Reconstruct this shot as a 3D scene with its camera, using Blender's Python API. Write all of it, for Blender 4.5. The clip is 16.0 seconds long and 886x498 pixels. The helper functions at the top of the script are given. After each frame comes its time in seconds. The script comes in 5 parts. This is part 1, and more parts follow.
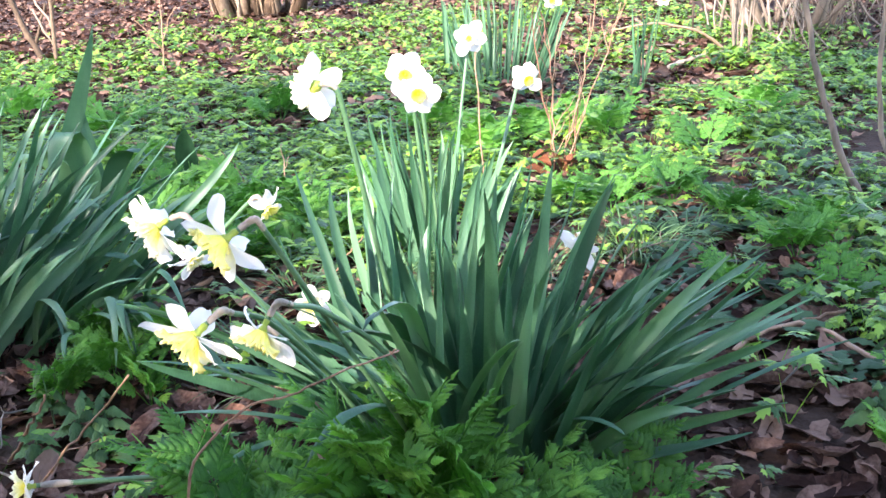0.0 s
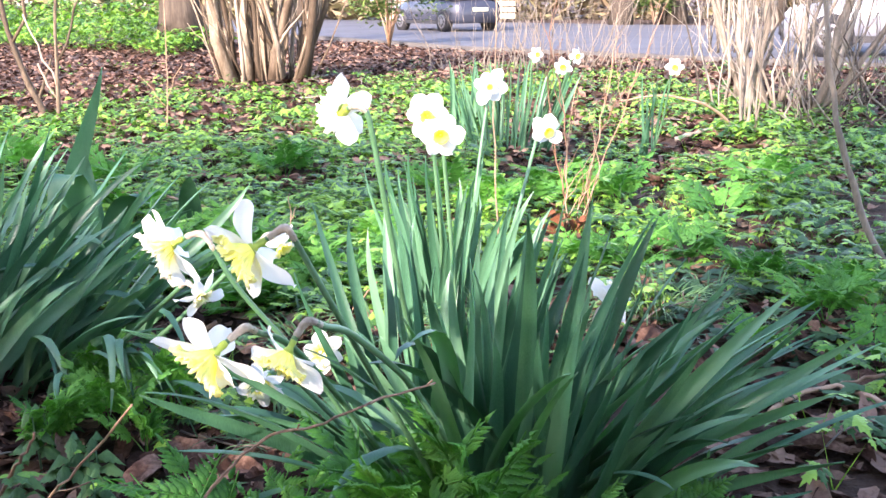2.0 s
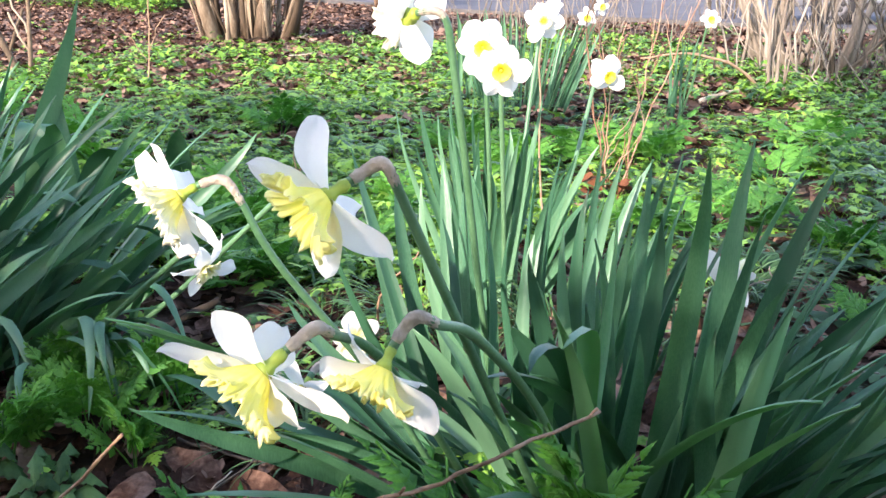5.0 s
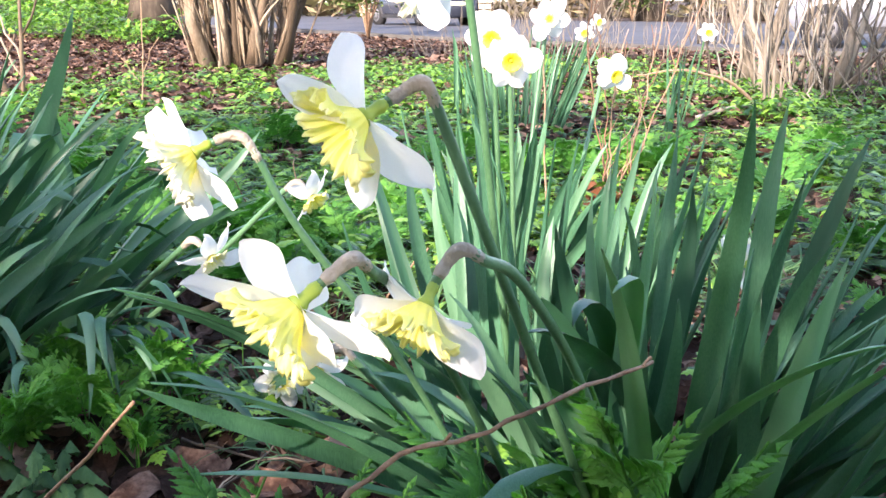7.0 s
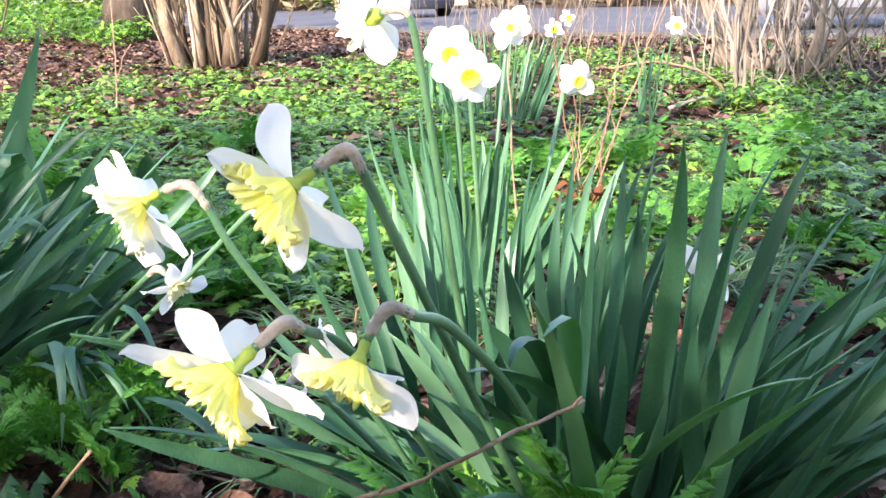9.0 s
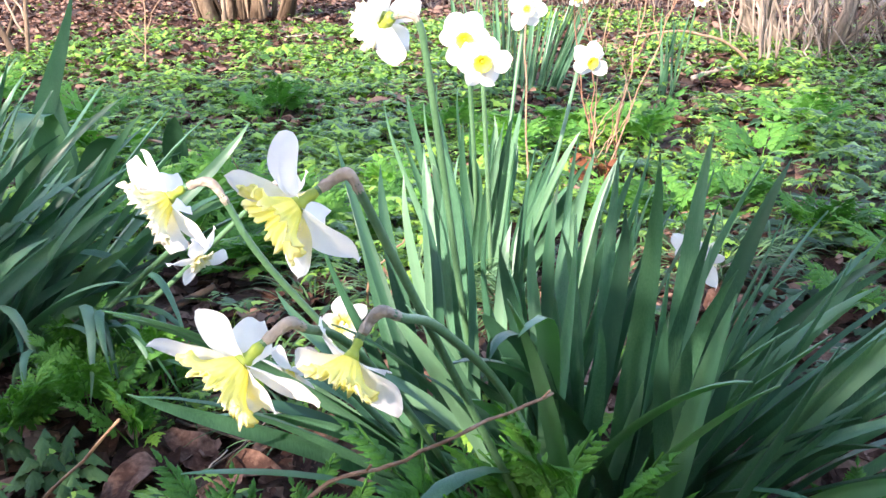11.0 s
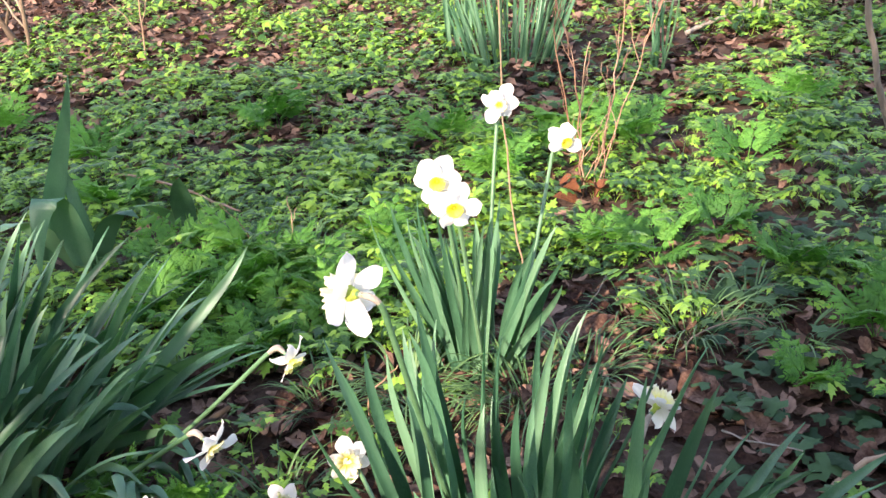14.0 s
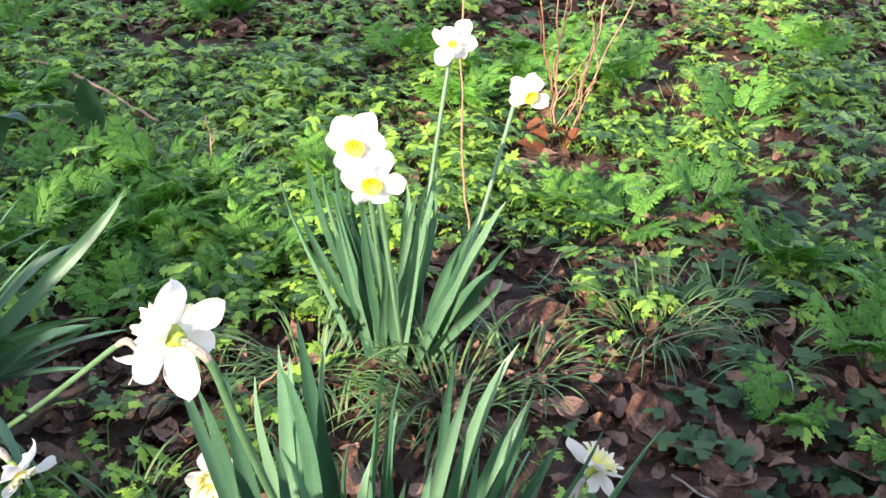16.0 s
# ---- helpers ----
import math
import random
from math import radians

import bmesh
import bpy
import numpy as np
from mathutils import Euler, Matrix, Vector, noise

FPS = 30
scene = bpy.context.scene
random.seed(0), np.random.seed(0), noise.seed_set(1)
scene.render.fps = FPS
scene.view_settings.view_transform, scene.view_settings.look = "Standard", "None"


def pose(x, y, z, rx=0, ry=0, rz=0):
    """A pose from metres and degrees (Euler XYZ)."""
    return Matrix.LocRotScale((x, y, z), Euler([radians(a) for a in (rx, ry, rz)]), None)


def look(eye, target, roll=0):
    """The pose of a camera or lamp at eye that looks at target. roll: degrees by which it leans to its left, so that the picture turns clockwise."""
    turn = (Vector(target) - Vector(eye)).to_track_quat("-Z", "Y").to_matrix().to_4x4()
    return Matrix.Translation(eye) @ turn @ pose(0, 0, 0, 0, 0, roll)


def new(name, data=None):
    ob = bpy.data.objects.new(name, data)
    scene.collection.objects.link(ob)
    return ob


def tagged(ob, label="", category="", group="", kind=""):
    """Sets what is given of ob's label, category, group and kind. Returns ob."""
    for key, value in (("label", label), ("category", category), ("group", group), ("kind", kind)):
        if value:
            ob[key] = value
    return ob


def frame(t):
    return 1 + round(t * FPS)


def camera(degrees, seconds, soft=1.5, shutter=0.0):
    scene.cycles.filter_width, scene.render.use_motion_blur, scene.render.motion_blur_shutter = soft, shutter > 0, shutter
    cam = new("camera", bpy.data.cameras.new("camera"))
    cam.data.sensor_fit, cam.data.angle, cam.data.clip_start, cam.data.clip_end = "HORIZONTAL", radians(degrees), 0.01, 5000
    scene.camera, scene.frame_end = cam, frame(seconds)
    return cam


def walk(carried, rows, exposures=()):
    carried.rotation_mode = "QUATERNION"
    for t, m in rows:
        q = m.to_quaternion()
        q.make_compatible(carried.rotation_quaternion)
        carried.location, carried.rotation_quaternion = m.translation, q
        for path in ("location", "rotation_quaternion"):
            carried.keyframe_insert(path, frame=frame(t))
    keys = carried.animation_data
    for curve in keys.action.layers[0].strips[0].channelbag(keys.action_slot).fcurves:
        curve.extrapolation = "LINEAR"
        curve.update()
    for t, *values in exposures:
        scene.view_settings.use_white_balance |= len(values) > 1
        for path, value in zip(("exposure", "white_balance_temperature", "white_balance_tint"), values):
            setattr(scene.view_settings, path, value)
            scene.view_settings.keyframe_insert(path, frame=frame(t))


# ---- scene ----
cam = camera(49.1, 16.0, soft=1.5)
PATH = [
    (0, (0.258, -0.076, 0.89), (0.072, 1.806, 0.239), -2.7),
    (0.5, (0.245, -0.066, 0.873), (0.033, 1.822, 0.251), -2.9),
    (1, (0.228, -0.049, 0.84), (-0.014, 1.854, 0.275), -2.6),
    (1.5, (0.201, -0.025, 0.817), (-0.043, 1.898, 0.326), -0.4),
    (2, (0.19, -0.004, 0.801), (0.023, 1.926, 0.302), -0.7),
    (2.5, (0.162, 0.056, 0.792), (-0.041, 1.96, 0.215), -2.3),
    (3, (0.128, 0.118, 0.775), (-0.079, 2.02, 0.191), -1.1),
    (3.5, (0.09, 0.199, 0.751), (-0.089, 2.115, 0.203), 0.2),
    (4, (0.063, 0.278, 0.731), (-0.154, 2.196, 0.208), 1.3),
    (4.5, (0.049, 0.334, 0.715), (-0.094, 2.261, 0.197), 1.4),
    (5, (0.024, 0.355, 0.694), (-0.099, 2.272, 0.135), 0.2),
    (5.2, (0.013, 0.362, 0.671), (-0.106, 2.28, 0.116), 0.5),
    (7.3, (-0.009, 0.384, 0.623), (-0.115, 2.322, 0.139), -0.3),
    (7.5, (-0.006, 0.385, 0.627), (-0.107, 2.324, 0.149), -0.1),
    (8, (0.0, 0.382, 0.644), (-0.079, 2.314, 0.133), -1.2),
    (8.5, (0.016, 0.374, 0.66), (-0.061, 2.306, 0.147), -2.0),
    (10.8, (0.048, 0.325, 0.712), (-0.063, 2.234, 0.125), -0.5),
    (11, (0.056, 0.3, 0.728), (-0.07, 2.202, 0.122), -0.6),
    (11.5, (0.079, 0.238, 0.772), (-0.045, 2.11, 0.078), -0.8),
    (12, (0.103, 0.197, 0.823), (-0.047, 2.069, 0.137), -1.3),
    (12.5, (0.12, 0.178, 0.866), (-0.01, 2.065, 0.217), -1.8),
    (13, (0.133, 0.17, 0.905), (0.011, 2.055, 0.248), -1.5),
    (13.2, (0.131, 0.181, 0.923), (0.027, 2.065, 0.261), -1.4),
    (13.5, (0.164, 0.227, 1.001), (0.01, 2.096, 0.305), -3.6),
    (14, (0.152, 0.326, 1.202), (-0.028, 2.141, 0.38), -5.7),
    (14.5, (0.177, 0.361, 1.364), (0.044, 2.116, 0.414), -4.5),
    (15, (0.215, 0.447, 1.396), (0.076, 2.163, 0.378), -4.6),
    (15.5, (0.217, 0.546, 1.259), (0.067, 2.265, 0.247), -0.2),
    (16, (0.215, 0.734, 1.166), (0.087, 2.453, 0.151), 0.7),
]
EXPOSURE = [(0.0, 2.91), (2.0, 2.88), (3.5, 2.92), (4.2, 2.86), (5.0, 2.47), (7.5, 2.58), (8.5, 2.61), (11.0, 2.65), (12.5, 2.91), (13.0, 2.78), (13.5, 2.46), (14.5, 2.40), (16.0, 2.41)]
walk(cam, [(t, look(eye, target, roll)) for t, eye, target, roll in PATH], [(t, e, 6650 if t < 4 else 6800 if t < 12 else 6600 if t < 13.2 else 7450, 31 if t < 4 else 26 if t < 10 else 31) for t, e in EXPOSURE])


# ---- light ----
SUN = Vector((0.45, 0.89, 0.0)).normalized() * math.cos(radians(25)) + Vector((0, 0, -math.sin(radians(25))))
world = bpy.data.worlds.new("sky")
scene.world = world
world.use_nodes = True
wn, wl = world.node_tree.nodes, world.node_tree.links
wn.clear()
sky = wn.new("ShaderNodeTexSky")
sky.sky_type, sky.sun_disc = "NISHITA", False
sky.sun_elevation, sky.sun_rotation = radians(25), radians(207)
bg = wn.new("ShaderNodeBackground")
bg.inputs["Strength"].default_value = 0.15
wo = wn.new("ShaderNodeOutputWorld")
wl.new(sky.outputs[0], bg.inputs[0])
wl.new(bg.outputs[0], wo.inputs[0])
sun = new("sun", bpy.data.lights.new("sun", "SUN"))
sun.data.energy, sun.data.angle, sun.data.color = 2.4, radians(0.55), (1.0, 0.93, 0.83)
sun.matrix_world = look((0, 0, 30), tuple(Vector((0, 0, 30)) + SUN * 10))


# ---- materials ----
def nodes_of(name):
    m = bpy.data.materials.new(name)
    m.use_nodes = True
    n, l = m.node_tree.nodes, m.node_tree.links
    return m, n, l, n["Principled BSDF"], n["Material Output"]


def ramp(n, stops):
    r = n.new("ShaderNodeValToRGB")
    e = r.color_ramp.elements
    while len(e) < len(stops):
        e.new(0.5)
    for k, (p, c) in zip(e, stops):
        k.position, k.color = p, (*c, 1)
    return r


def surface(name, colors, scale=8.0, rough=0.6, bump=0.2, bump_scale=60.0, spec=0.4, vary=0.0, island=0.0, thin=0.0, thin_tint=(1, 1, 1), stretch=None, metal=0.0):
    """Two scales of noise over a colour ramp; thin lets light through, vary and island change the tone piece by piece."""
    m, n, l, p, out = nodes_of(name)
    tc = n.new("ShaderNodeTexCoord")
    src = tc.outputs["Object"]
    if stretch:
        mp = n.new("ShaderNodeMapping")
        mp.inputs["Scale"].default_value = stretch
        l.new(src, mp.inputs[0])
        src = mp.outputs[0]
    big, fine = n.new("ShaderNodeTexNoise"), n.new("ShaderNodeTexNoise")
    big.inputs["Scale"].default_value, big.inputs["Detail"].default_value = scale, 5
    fine.inputs["Scale"].default_value, fine.inputs["Detail"].default_value = bump_scale, 4
    l.new(src, big.inputs[0]), l.new(src, fine.inputs[0])
    mixv = n.new("ShaderNodeMath")
    mixv.operation = "MULTIPLY_ADD"
    mixv.inputs[1].default_value, mixv.inputs[2].default_value = 0.35, 0.0
    l.new(fine.outputs[0], mixv.inputs[0])
    add = n.new("ShaderNodeMath")
    add.operation = "MULTIPLY_ADD"
    add.inputs[1].default_value = 0.65
    l.new(big.outputs[0], add.inputs[0]), l.new(mixv.outputs[0], add.inputs[2])
    fac = add.outputs[0]
    if vary or island:
        if island:
            g = n.new("ShaderNodeNewGeometry")
            rnd, amt = g.outputs["Random Per Island"], island
        else:
            g = n.new("ShaderNodeObjectInfo")
            rnd, amt = g.outputs["Random"], vary
        c = n.new("ShaderNodeMath")
        c.operation = "MULTIPLY_ADD"
        c.inputs[1].default_value, c.inputs[2].default_value = amt, -amt / 2
        l.new(rnd, c.inputs[0])
        s2 = n.new("ShaderNodeMath")
        l.new(fac, s2.inputs[0]), l.new(c.outputs[0], s2.inputs[1])
        fac = s2.outputs[0]
    k = len(colors)
    r = ramp(n, [(0.28 + 0.44 * i / max(1, k - 1), c) for i, c in enumerate(colors)])
    l.new(fac, r.inputs[0])
    l.new(r.outputs[0], p.inputs["Base Color"])
    p.inputs["Roughness"].default_value, p.inputs["Specular IOR Level"].default_value, p.inputs["Metallic"].default_value = rough, spec, metal
    if bump:
        b = n.new("ShaderNodeBump")
        b.inputs["Strength"].default_value, b.inputs["Distance"].default_value = bump, 0.01
        l.new(fine.outputs[0], b.inputs["Height"])
        l.new(b.outputs[0], p.inputs["Normal"])
    if thin:
        t, mx = n.new("ShaderNodeBsdfTranslucent"), n.new("ShaderNodeMixShader")
        tint = n.new("ShaderNodeMix")
        tint.data_type, tint.blend_type = "RGBA", "MULTIPLY"
        tint.inputs[0].default_value = 1.0
        l.new(r.outputs[0], tint.inputs[6])
        tint.inputs[7].default_value = (*thin_tint, 1)
        l.new(tint.outputs[2], t.inputs[0])
        mx.inputs[0].default_value = thin
        l.new(p.outputs[0], mx.inputs[1]), l.new(t.outputs[0], mx.inputs[2]), l.new(mx.outputs[0], out.inputs[0])
    return m


M_LEAF = surface("daffodil_leaf", [(0.040, 0.140, 0.073), (0.088, 0.246, 0.133), (0.146, 0.314, 0.180)], 5, 0.38, 0.12, 240, 0.6, vary=0.8, thin=0.36, thin_tint=(1.0, 1.5, 0.55), stretch=(3, 3, 0.5))
M_STEM = surface("flower_stem", [(0.055, 0.155, 0.065), (0.125, 0.265, 0.13)], 12, 0.4, 0.1, 200, 0.5, vary=0.3, thin=0.1)
M_PETAL = surface("petal", [(0.85, 0.84, 0.75), (0.91, 0.90, 0.83)], 30, 0.55, 0.25, 160, 0.3, thin=0.35, stretch=(1, 4, 1))
def cup_material(name, stops):
    """Yellow in the throat, paler towards the frilled rim; lets light through."""
    m, n, l, p, out = nodes_of(name)
    tc, sep, no, ad = n.new("ShaderNodeTexCoord"), n.new("ShaderNodeSeparateXYZ"), n.new("ShaderNodeTexNoise"), n.new("ShaderNodeMath")
    l.new(tc.outputs["Object"], sep.inputs[0]), l.new(tc.outputs["Object"], no.inputs[0])
    no.inputs["Scale"].default_value = 9
    ad.operation = "MULTIPLY_ADD"
    ad.inputs[1].default_value = 0.25
    l.new(no.outputs[0], ad.inputs[0]), l.new(sep.outputs["Z"], ad.inputs[2])
    r = ramp(n, stops)
    l.new(ad.outputs[0], r.inputs[0]), l.new(r.outputs[0], p.inputs["Base Color"])
    p.inputs["Roughness"].default_value = 0.5
    tr, mx = n.new("ShaderNodeBsdfTranslucent"), n.new("ShaderNodeMixShader")
    l.new(r.outputs[0], tr.inputs[0]), l.new(p.outputs[0], mx.inputs[1]), l.new(tr.outputs[0], mx.inputs[2]), l.new(mx.outputs[0], out.inputs[0])
    mx.inputs[0].default_value = 0.5
    return m


M_CORONA = cup_material("corona_yellow", [(0.12, (0.95, 0.91, 0.16)), (0.34, (0.96, 0.94, 0.27)), (0.55, (0.97, 0.95, 0.42)), (0.72, (0.97, 0.96, 0.66))])
M_CORONA_PALE = cup_material("corona_pale", [(0.10, (0.84, 0.78, 0.07)), (0.26, (0.90, 0.85, 0.20)), (0.42, (0.92, 0.90, 0.52)), (0.58, (0.92, 0.91, 0.76))])
M_CUP = cup_material("small_cup", [(0.12, (0.70, 0.65, 0.05)), (0.30, (0.90, 0.84, 0.09)), (0.50, (0.94, 0.88, 0.10)), (0.72, (0.95, 0.92, 0.30))])
M_OVARY = surface("ovary", [(0.20, 0.33, 0.04), (0.42, 0.52, 0.07)], 40, 0.45, 0.1, 200, 0.4, thin=0.15)
M_SPATHE = surface("spathe", [(0.35, 0.30, 0.225), (0.50, 0.44, 0.345), (0.66, 0.60, 0.49)], 60, 0.7, 0.6, 200, 0.2, thin=0.35)
M_COVER = surface("ground_cover_leaf", [(0.028, 0.098, 0.019), (0.094, 0.240, 0.032), (0.224, 0.430, 0.052)], 3, 0.45, 0.3, 150, 0.35, island=0.75, thin=0.24, thin_tint=(1.0, 1.3, 0.42))
M_FROND = surface("parsley_frond", [(0.038, 0.155, 0.028), (0.076, 0.262, 0.042), (0.138, 0.370, 0.060)], 10, 0.5, 0.3, 150, 0.3, vary=0.45, thin=0.36, thin_tint=(0.9, 1.35, 0.45))
M_IVY = surface("ivy_leaf", [(0.012, 0.036, 0.014), (0.024, 0.066, 0.026), (0.044, 0.102, 0.040)], 12, 0.6, 0.15, 80, 0.12, island=0.6)
M_GRASS = surface("grass_blade", [(0.034, 0.10, 0.03), (0.07, 0.17, 0.05), (0.13, 0.25, 0.085)], 10, 0.5, 0.1, 150, 0.4, vary=0.6, thin=0.2)
M_LITTER = surface("dead_leaf", [(0.028, 0.0145, 0.010), (0.094, 0.051, 0.034), (0.27, 0.172, 0.120)], 20, 0.85, 0.4, 130, 0.08, island=0.65, thin=0.12)
M_RUST = surface("rust_leaf", [(0.11, 0.04, 0.018), (0.24, 0.095, 0.04)], 20, 0.7, 0.4, 130, 0.25, thin=0.15)
M_SOIL = surface("soil", [(0.03, 0.019, 0.013), (0.062, 0.040, 0.027), (0.12, 0.08, 0.055)], 6, 0.9, 1.0, 55, 0.2)
M_TWIG = surface("twig_bark", [(0.13, 0.075, 0.042), (0.24, 0.15, 0.088), (0.36, 0.25, 0.155)], 30, 0.7, 0.4, 150, 0.3, vary=0.4)
M_SHOOT = surface("shoot_bark", [(0.15, 0.075, 0.042), (0.27, 0.15, 0.09), (0.42, 0.28, 0.18)], 30, 0.6, 0.3, 150, 0.3, vary=0.5)
M_STEMPALE = surface("pale_bark", [(0.070, 0.058, 0.042), (0.165, 0.140, 0.105), (0.31, 0.275, 0.215)], 14, 0.75, 0.5, 90, 0.25, vary=0.7, stretch=(1, 1, 0.3))
M_BARK = surface("tree_bark", [(0.025, 0.02, 0.014), (0.06, 0.047, 0.034), (0.11, 0.088, 0.064)], 9, 0.9, 1.0, 30, 0.2, stretch=(1, 1, 0.15))
M_ROAD = surface("asphalt", [(0.056, 0.058, 0.062), (0.080, 0.082, 0.087), (0.11, 0.112, 0.116)], 0.7, 0.85, 0.5, 40, 0.3)
M_COPPICE = surface("coppice_bark", [(0.07, 0.050, 0.030), (0.17, 0.128, 0.082), (0.32, 0.26, 0.18)], 14, 0.75, 0.6, 90, 0.25, vary=0.9, stretch=(1, 1, 0.3))
M_GREYBARK = surface("grey_bark", [(0.09, 0.076, 0.056), (0.18, 0.152, 0.113), (0.28, 0.24, 0.185)], 20, 0.75, 0.4, 120, 0.25, stretch=(1, 1, 0.3))
M_KERB = surface("kerb_stone", [(0.06, 0.056, 0.05), (0.11, 0.105, 0.095)], 5, 0.85, 0.4, 60, 0.3)
M_HEDGE = surface("hedge_leaf", [(0.015, 0.04, 0.012), (0.04, 0.085, 0.025)], 6, 0.6, 0.2, 60, 0.3, island=0.5)
M_BUSH = surface("bush_leaf", [(0.04, 0.09, 0.015), (0.08, 0.15, 0.03), (0.14, 0.2, 0.05)], 6, 0.6, 0.2, 60, 0.3, island=0.5, thin=0.2)
M_CARPAINT = surface("car_paint", [(0.155, 0.168, 0.19), (0.20, 0.212, 0.23)], 2, 0.35, 0.0, 100, 0.5, metal=0.15)
M_GLASS = surface("dark_glass", [(0.015, 0.02, 0.022), (0.025, 0.03, 0.032)], 2, 0.06, 0.0, 50, 0.6)
M_RUBBER = surface("tyre_rubber", [(0.012, 0.012, 0.012), (0.025, 0.025, 0.025)], 20, 0.8, 0.3, 100, 0.3)
M_RIM = surface("wheel_rim", [(0.09, 0.093, 0.096), (0.14, 0.14, 0.143)], 20, 0.4, 0.0, 100, 0.5, metal=0.2)
M_TRIM = surface("black_trim", [(0.015, 0.015, 0.016), (0.03, 0.03, 0.03)], 20, 0.6, 0.1, 100, 0.3)
M_LAMP = surface("lamp_lens", [(0.5, 0.5, 0.5), (0.65, 0.65, 0.66)], 20, 0.12, 0.0, 100, 0.6)
M_WALL = surface("garden_wall", [(0.30, 0.25, 0.18), (0.42, 0.36, 0.27)], 3, 0.9, 0.5, 30, 0.2, vary=0.4)

rng = np.random.default_rng(7)


def U(a, b):
    return float(rng.uniform(a, b))


# ---- builders ----
def mesh_of(name, verts, faces, mat, smooth=True):
    me = bpy.data.meshes.new(name)
    me.from_pydata([tuple(v) for v in verts], [], faces)
    if smooth:
        me.polygons.foreach_set("use_smooth", [True] * len(me.polygons))
    me.materials.append(mat)
    me.update()
    return me


def part(name, me, parent=None, m=None, label=""):
    """Links a mesh as one object, under a thing or a part. Meshes under an Empty are in world coordinates."""
    ob = new(name, me)
    if parent is not None:
        ob.parent = parent
        ob.matrix_parent_inverse = parent.matrix_basis.inverted()
    if m is not None:
        ob.matrix_basis = m
    if label:
        ob["label"] = label
    return ob


def thing(name, at, label, category, group=""):
    e = new(name)
    e.empty_display_size = 0.05
    e.location = at
    return tagged(e, label, category, group)


def bezier(p0, p1, p2, p3, k):
    return [((1 - t) ** 3) * p0 + 3 * t * (1 - t) ** 2 * p1 + 3 * t * t * (1 - t) * p2 + t ** 3 * p3 for t in [i / k for i in range(k + 1)]]


def tube(points, radii, sides=7, cap=True):
    """Verts and faces of a tapered round bar along points."""
    v, f = [], []
    pts = [Vector(p) for p in points]
    side = None
    for i, p in enumerate(pts):
        d = (pts[min(i + 1, len(pts) - 1)] - pts[max(i - 1, 0)]).normalized()
        if side is None:
            side = d.orthogonal().normalized()
        side = (side - d * side.dot(d)).normalized()
        other = d.cross(side)
        for j in range(sides):
            a = 2 * math.pi * j / sides
            v.append(p + (side * math.cos(a) + other * math.sin(a)) * radii[i])
    for i in range(len(pts) - 1):
        for j in range(sides):
            k = (j + 1) % sides
            f.append((i * sides + j, i * sides + k, (i + 1) * sides + k, (i + 1) * sides + j))
    if cap:
        f.append(tuple(range(sides))[::-1])
        f.append(tuple(range((len(pts) - 1) * sides, len(pts) * sides)))
    return v, f


def smooth(points, k):
    """A curve through the points, in k steps, even from point to point."""
    pts, path = [Vector(p) for p in points], []
    for i in range(k + 1):
        q = i / k * (len(pts) - 1)
        j = min(int(q), len(pts) - 2)
        u = q - j
        a, b, c, d = pts[max(j - 1, 0)], pts[j], pts[j + 1], pts[min(j + 2, len(pts) - 1)]
        path.append(0.5 * ((2 * b) + (c - a) * u + (2 * a - 5 * b + 4 * c - d) * u * u + (3 * b - a - 3 * c + d) * u ** 3))
    return path


def blade(base, tip, bulge, width, turn=0.0, twist=0.4, n=12, blunt=5.0, fold=0.42, thick=0.0011, sway=0.0):
    """A strap leaf: a lens-shaped, folded section swept from base to tip; bulge: how far the arc lifts above the chord."""
    base, tip = Vector(base), Vector(tip)
    c = tip - base
    up = Vector((0, 0, 1))
    aside = Vector((c.z, 0.4 * c.z, -c.x)).normalized() * sway
    p1 = base + c * 0.30 + up * bulge * 1.1 - aside * 0.6
    p2 = base + c * 0.72 + up * bulge * 0.9 + aside
    pts = bezier(base, p1, p2, tip, n)
    v, f = [], []
    for i, p in enumerate(pts):
        s = i / n
        d = (pts[min(i + 1, n)] - pts[max(i - 1, 0)]).normalized()
        ref = Vector((math.cos(turn + twist * s), math.sin(turn + twist * s), 0.0))
        w = (ref - d * ref.dot(d)).normalized()
        nrm = w.cross(d).normalized()
        half = width / 2 * (0.62 + 0.38 * min(1, s * 2.2)) * max(0.04, (1 - s ** blunt)) * (1 - 0.18 * s)
        for q in (-1.0, -0.5, 0.0, 0.5, 1.0):
            v.append(p + w * half * q + nrm * (half * fold * q * q + (thick if abs(q) < 0.9 else 0.0) - (0.0006 if q == 0 else 0.0)))
        for q in (1.0, 0.0, -1.0):
            v.append(p + w * half * q + nrm * (half * fold * q * q - (thick if q == 0 else thick * 0.2)))
    for i in range(n):
        a, b = i * 8, i * 8 + 8
        for j in (0, 1, 2, 3, 5, 6):
            f.append((a + j, a + j + 1, b + j + 1, b + j))
    f.append(tuple(range(7, -1, -1)))
    f.append(tuple(n * 8 + j for j in range(8)))
    return v, f


